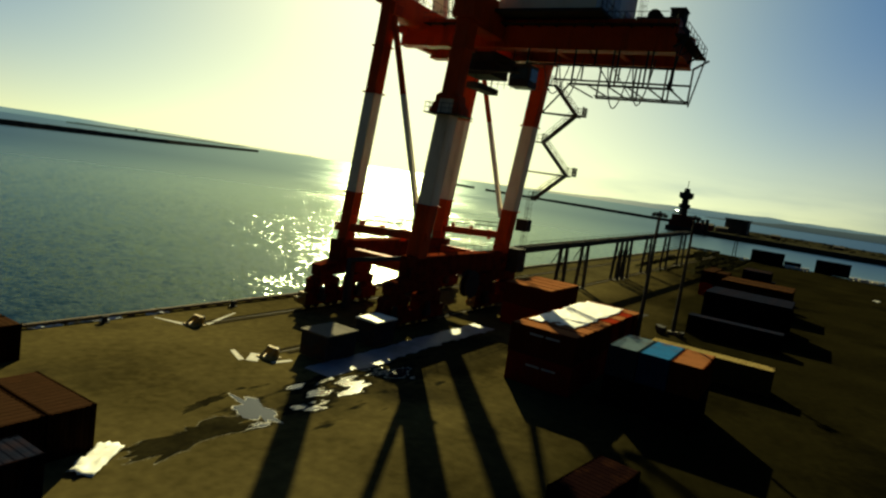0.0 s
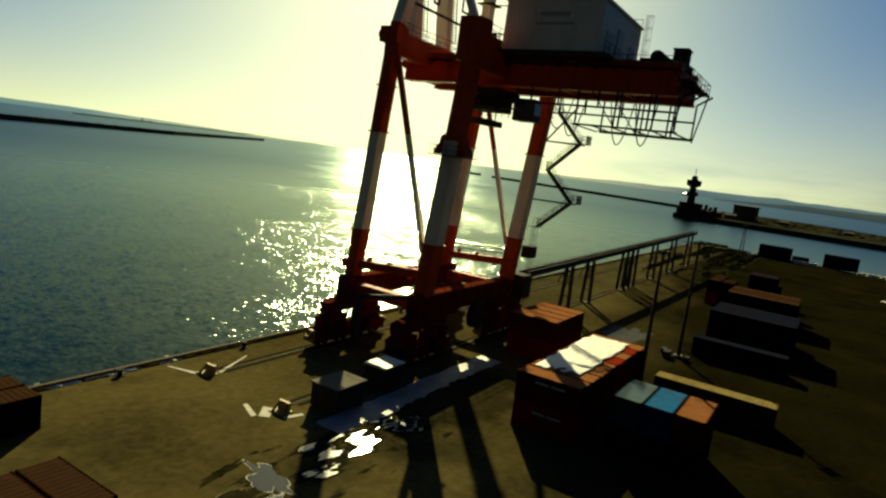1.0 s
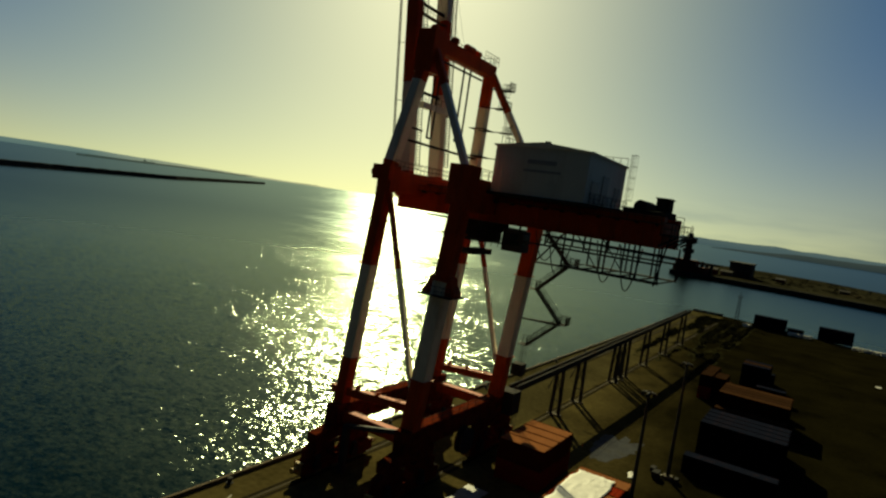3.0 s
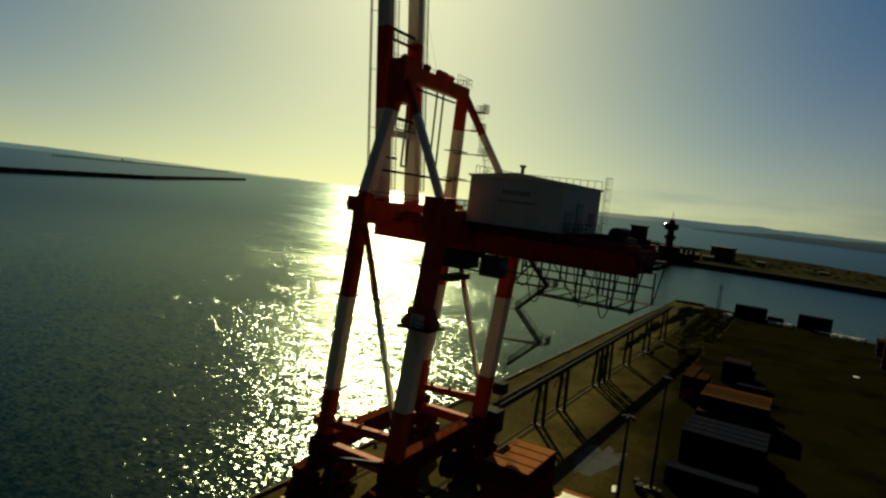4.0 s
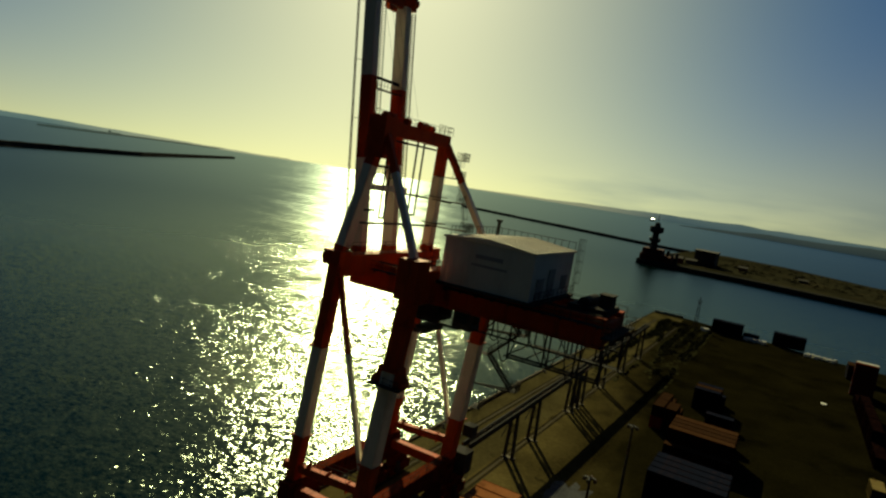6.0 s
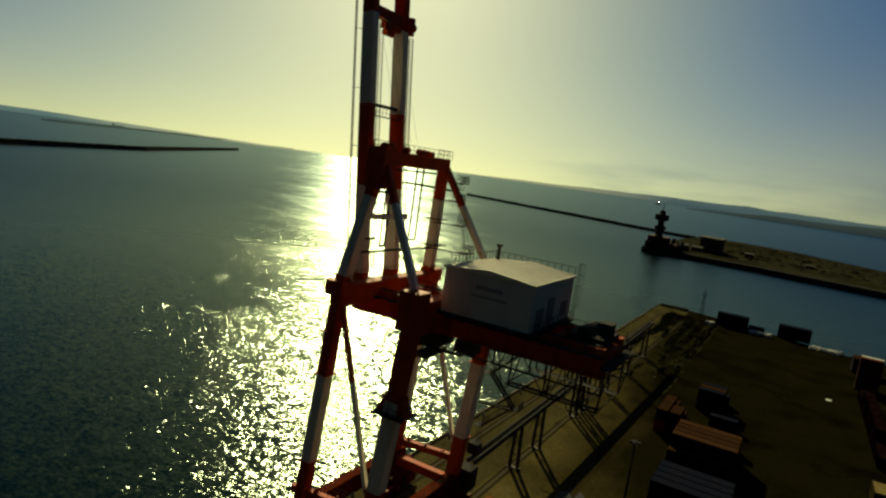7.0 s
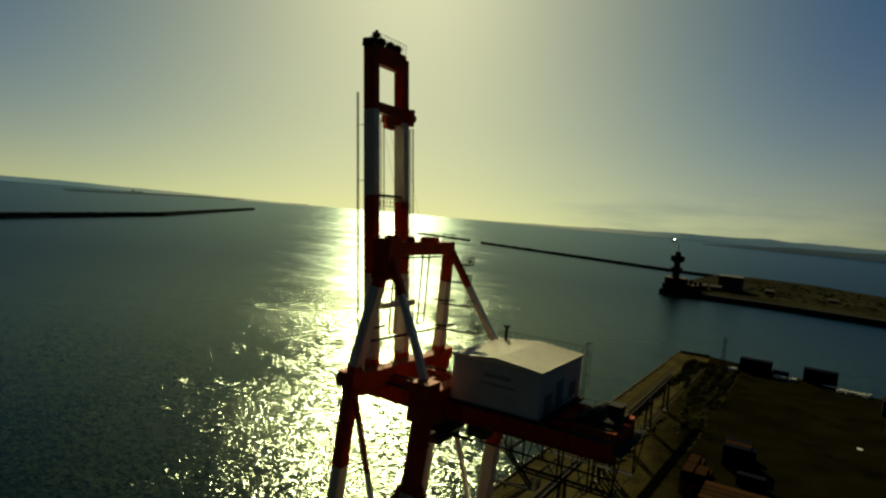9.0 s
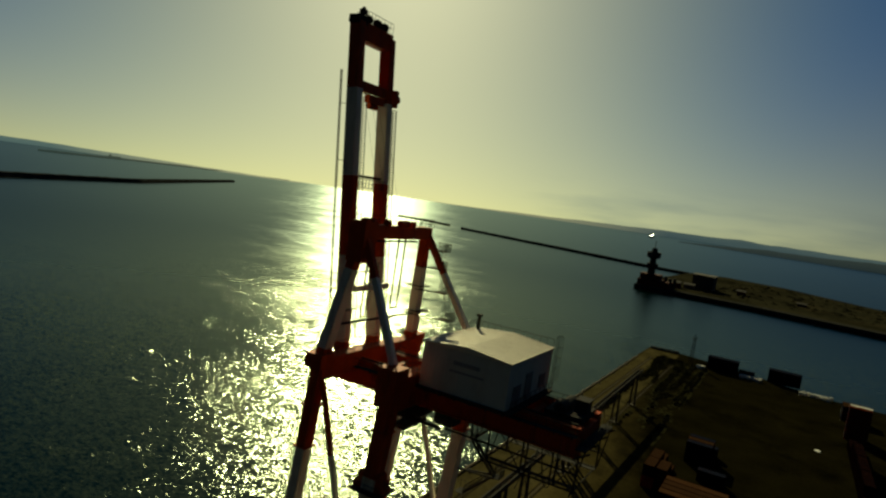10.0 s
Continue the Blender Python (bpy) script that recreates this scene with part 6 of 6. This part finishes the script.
tagged(finish("pavement_pier", (lambda q: (beam(q, (612, 20, 1.3), (615, 122, 1.3), 12, 0.3), beam(q, (595, -62, 1.3), (612, 20, 1.3), 12, 0.3), beam(q, (553, -420, 1.3), (595, -62, 1.3), 12, 0.3), q)[-1])(B()), M_ROCK), "dark paved strip along the pier edge", "pavement", kind="structure")
tagged(finish("ground_pier", bm, M_DIRT), "dry grassy pier across the harbour channel", "pier", kind="structure")
bm = B()
for (x0, y0), (x1, y1) in (((603, 30), (606, 128)), ((586, -60), (603, 30)), ((545, -420), (586, -60))):
    beam(bm, (x0 - 1.0, y0, -0.4), (x1 - 1.0, y1, -0.4), 3.0, 4.4)
tagged(finish("trim_pier_wall", bm, M_ROCK), "dark wet sea wall of the pier", "sea wall", kind="structure")

tw = thing("harbour_tower", "dark harbour control tower on a block-shaped base at the pier head", "tower", (618, 116, 1.4))
bm = B()
box(bm, 609, 632, 98, 127, 1.4, 7.5)
box(bm, 612, 628, 108, 126, 7.5, 12.5)
part("base_block", bm, M_BRICK, tw)
bm = B()
tube(bm, (618, 117.5, 12.5), (618, 117.5, 30), 3.6, 14, 2.8)
part("shaft", bm, M_FAR, tw)
for z, r, h in ((19.5, 5.2, 3.0), (28.5, 6.4, 4.6)):
    bm = B()
    tube(bm, (618, 117.5, z - 1.5), (618, 117.5, z), r * 0.6, 14, r)
    tube(bm, (618, 117.5, z), (618, 117.5, z + h), r, 14)
    part("gallery_deck", bm, M_FAR, tw)
bm = B()
tube(bm, (618, 117.5, 33), (618, 117.5, 37), 3.2, 14, 2.2)
tube(bm, (618, 117.5, 37), (618, 117.5, 44), 0.3, 6)
tube(bm, (616, 117.5, 40), (620, 117.5, 40), 0.15, 5)
part("lantern", bm, M_FAR, tw)
for y, h in ((104, 5), (100, 3.2), (96, 4.0)):
    bm = B()
    tube(bm, (622, y, 7.5 if y > 97 else 1.4), (622, y, 7.5 + h), 1.6, 10)
    part("tank", bm, M_FAR, tw)

sh = thing("harbour_shed", "dark flat-roofed shed on the opposite pier", "shed", (690, 78, 1.4))
bm = B()
box(bm, 676, 704, 68, 88, 1.4, 15)
part("wall", bm, M_FAR, sh)
bm = B()
box(bm, 675, 705, 67, 89, 15, 16)
part("roof", bm, M_FAR, sh)
for y in (71, 75.5, 80, 84.5):
    bm = B()
    box(bm, 675.8, 676, y - 1.6, y + 1.6, 1.6, 7)
    part("door", bm, M_STEEL, sh)


def far_building(x, y, sx, sy, h, label, mat):
    ob = thing("far_building", label, "building", (x, y, 1.4), group="buildings on the pier")
    bm = B()
    box(bm, x - sx, x + sx, y - sy, y + sy, 1.4, h)
    part("wall", bm, mat, ob)
    bm = B()
    v = [bm.verts.new(c) for c in ((x - sx - .5, y - sy - .5, h), (x - sx - .5, y + sy + .5, h), (x + sx + .5, y + sy + .5, h), (x + sx + .5, y - sy - .5, h), (x, y - sy - .5, h + sx * 0.35), (x, y + sy + .5, h + sx * 0.35))]
    for q in ((0, 1, 5, 4), (2, 3, 4, 5), (0, 4, 3), (1, 2, 5), (0, 3, 2, 1)):
        bm.faces.new([v[i] for i in q])
    part("roof", bm, M_FAR, ob)


far_building(700, -10, 3, 4, 4, "small building behind the pier's scrub", M_FAR)
far_building(650, 99, 5, 5, 6.5, "low brown store beside the harbour tower", M_BRICK)
far_building(664, 88, 4, 5, 5.5, "low pale store beside the dark shed", M_CONC)
far_building(705, 44, 4, 4, 5.0, "small brown hut on the grassy pier", M_BRICK)

# scrub on the pier
rnd = random.Random(5)
bm = B()
for k in range(320):
    x, y = rnd.uniform(650, 900), rnd.uniform(-150, 70)
    if x > 860 + (y + 80) * 0.6 or x > 930:
        continue
    r = rnd.uniform(1.0, 3.6)
    c = Vector((x, y, 1.4))
    top = bm.verts.new(c + Vector((rnd.uniform(-1, 1), rnd.uniform(-1, 1), r * rnd.uniform(0.35, 0.6))))
    ring = [bm.verts.new(c + Vector((math.cos(a) * r * rnd.uniform(0.8, 1.5), math.sin(a) * r * rnd.uniform(0.8, 1.5), rnd.uniform(-0.2, 0.5)))) for a in [2 * math.pi * j / 7 for j in range(7)]]
    for j in range(7):
        bm.faces.new((ring[j], ring[(j + 1) % 7], top))
tagged(finish("scrub", bm, M_DIRT), "low dry scrub on the opposite pier", "scrub", kind="stuff")

# white bulk bags stacked between the far containers
M_BAG = material("white_woven_bag", (0.6, 0.59, 0.55), 0.8, vary=0.2, scale=2, fine=9, spec=0.1)


def bulk_bag(x, y, turn):
    ob = thing("bulk_bag", "full white woven bulk bag standing on the quay", "bag", (x, y, 0), group="bulk bags at the quay end")
    bm = B()
    bmesh.ops.create_cube(bm, size=1.0)
    bmesh.ops.subdivide_edges(bm, edges=bm.edges, cuts=3, use_grid_fill=True)
    for v in bm.verts:
        p = v.co * 2
        k = 1.16 - 0.1 * p.length_squared
        v.co = Vector((p.x * 0.6 * k + x, p.y * 0.6 * k + y, max(0.0, 0.62 + p.z * 0.62 * min(1, k)) + 0.06 * noise.noise(p * 2)))
    for v in bm.verts:
        v.co.z = max(0.0, v.co.z)
    part("sack", bm, M_BAG, ob)
    for dx, dy in ((-0.3, -0.3), (0.3, -0.3), (0.3, 0.3), (-0.3, 0.3)):
        bm = B()
        chain(bm, [(x + dx * (1 + 0.3 * math.sin(a)), y + dy, 1.1 + 0.3 * math.sin(a)) for a in [math.pi * k / 5 for k in range(6)]], 0.03, 4)
        part("lifting_loop", bm, M_BAG, ob)
    return ob


bag0 = bulk_bag(291.0, 29.4, 0)
rnd = random.Random(21)
for k in range(30):
    y = (28.2 + rnd.uniform(-1.5, 1.5)) if k < 5 else (12.6 - (k - 5) * 0.62 if k < 18 else -9.6 - (k - 18) * 0.95)
    x0 = 291.0 if y > 20 else 292.6 if y > 0 else 287.6
    copy_thing(bag0, pose(x0 + rnd.uniform(-0.8, 0.8) + (1.6 if k % 2 else 0), y, 0, 0, 0, rnd.uniform(0, 90)))

# white vessel placed to account for a far glint beyond the tower
boat = thing("motor_vessel", "white motor vessel far off beyond the tower", "boat", (3300, 655, -2.5))
bm = B()
beam(bm, (3300, 640, -1.2), (3300, 668, -1.2), 8, 5)
part("hull", bm, M_SHEET, boat)
bm = B()
box(bm, 3297, 3303, 648, 660, 1.3, 7)
part("deckhouse", bm, M_SHEET, boat)
# reflector panel added, tilted to throw the sun back as a glint
bm = B()
nv = Vector((-0.41, 0.54, 0.73))
ua = nv.cross(Vector((0, 0, 1))).normalized()
ub = ua.cross(nv).normalized()
bmesh.ops.create_cube(bm, size=1.0)
for v in bm.verts:
    v.co = Vector((3299, 654, 9.5)) + ua * v.co.x * 11 + ub * v.co.y * 6 + nv * v.co.z * 0.4
part("glint_panel", bm, material("bright_metal", (0.8, 0.8, 0.78), 0.3, metal=1.0, bump=0.0), boat, "sloping metal panel added to glint in the sun")
bm = B()
for dx, dy in ((-2.5, -5), (2.5, -5), (-2.5, 5), (2.5, 5)):
    tube(bm, (3300 + dx, 654 + dy * 0.5, 6.9), (3300 + dx * 0.6, 654 + dy * 0.4, 10.0), 0.25, 6)
part("glint_panel_post", bm, M_SHEET, boat)

# ship far out
ship = thing("cargo_ship", "small cargo ship far out on the sea", "ship", (2350, 3700, -2.5))
bm = B()
beam(bm, (2310, 3720, 1), (2390, 3680, 1), 14, 8)
part("hull", bm, M_FAR, ship)
bm = B()
box(bm, 2372, 2384, 3678, 3692, 5, 18)
part("superstructure", bm, M_FAR, ship)

# worn lettering on the end stack's near side
for box_ob, z in zip(lettered, (1.75, 1.95)):
    for x0, x1 in ((-1.6, -0.3), (-0.1, 1.2)):
        bm = B()
        box(bm, x0, x1, CW / 2 - 0.028, CW / 2 - 0.012, z - 0.1, z + 0.1)
        bar = finish("lettering_bar", bm, M_LETTER)
        bar.parent = box_ob
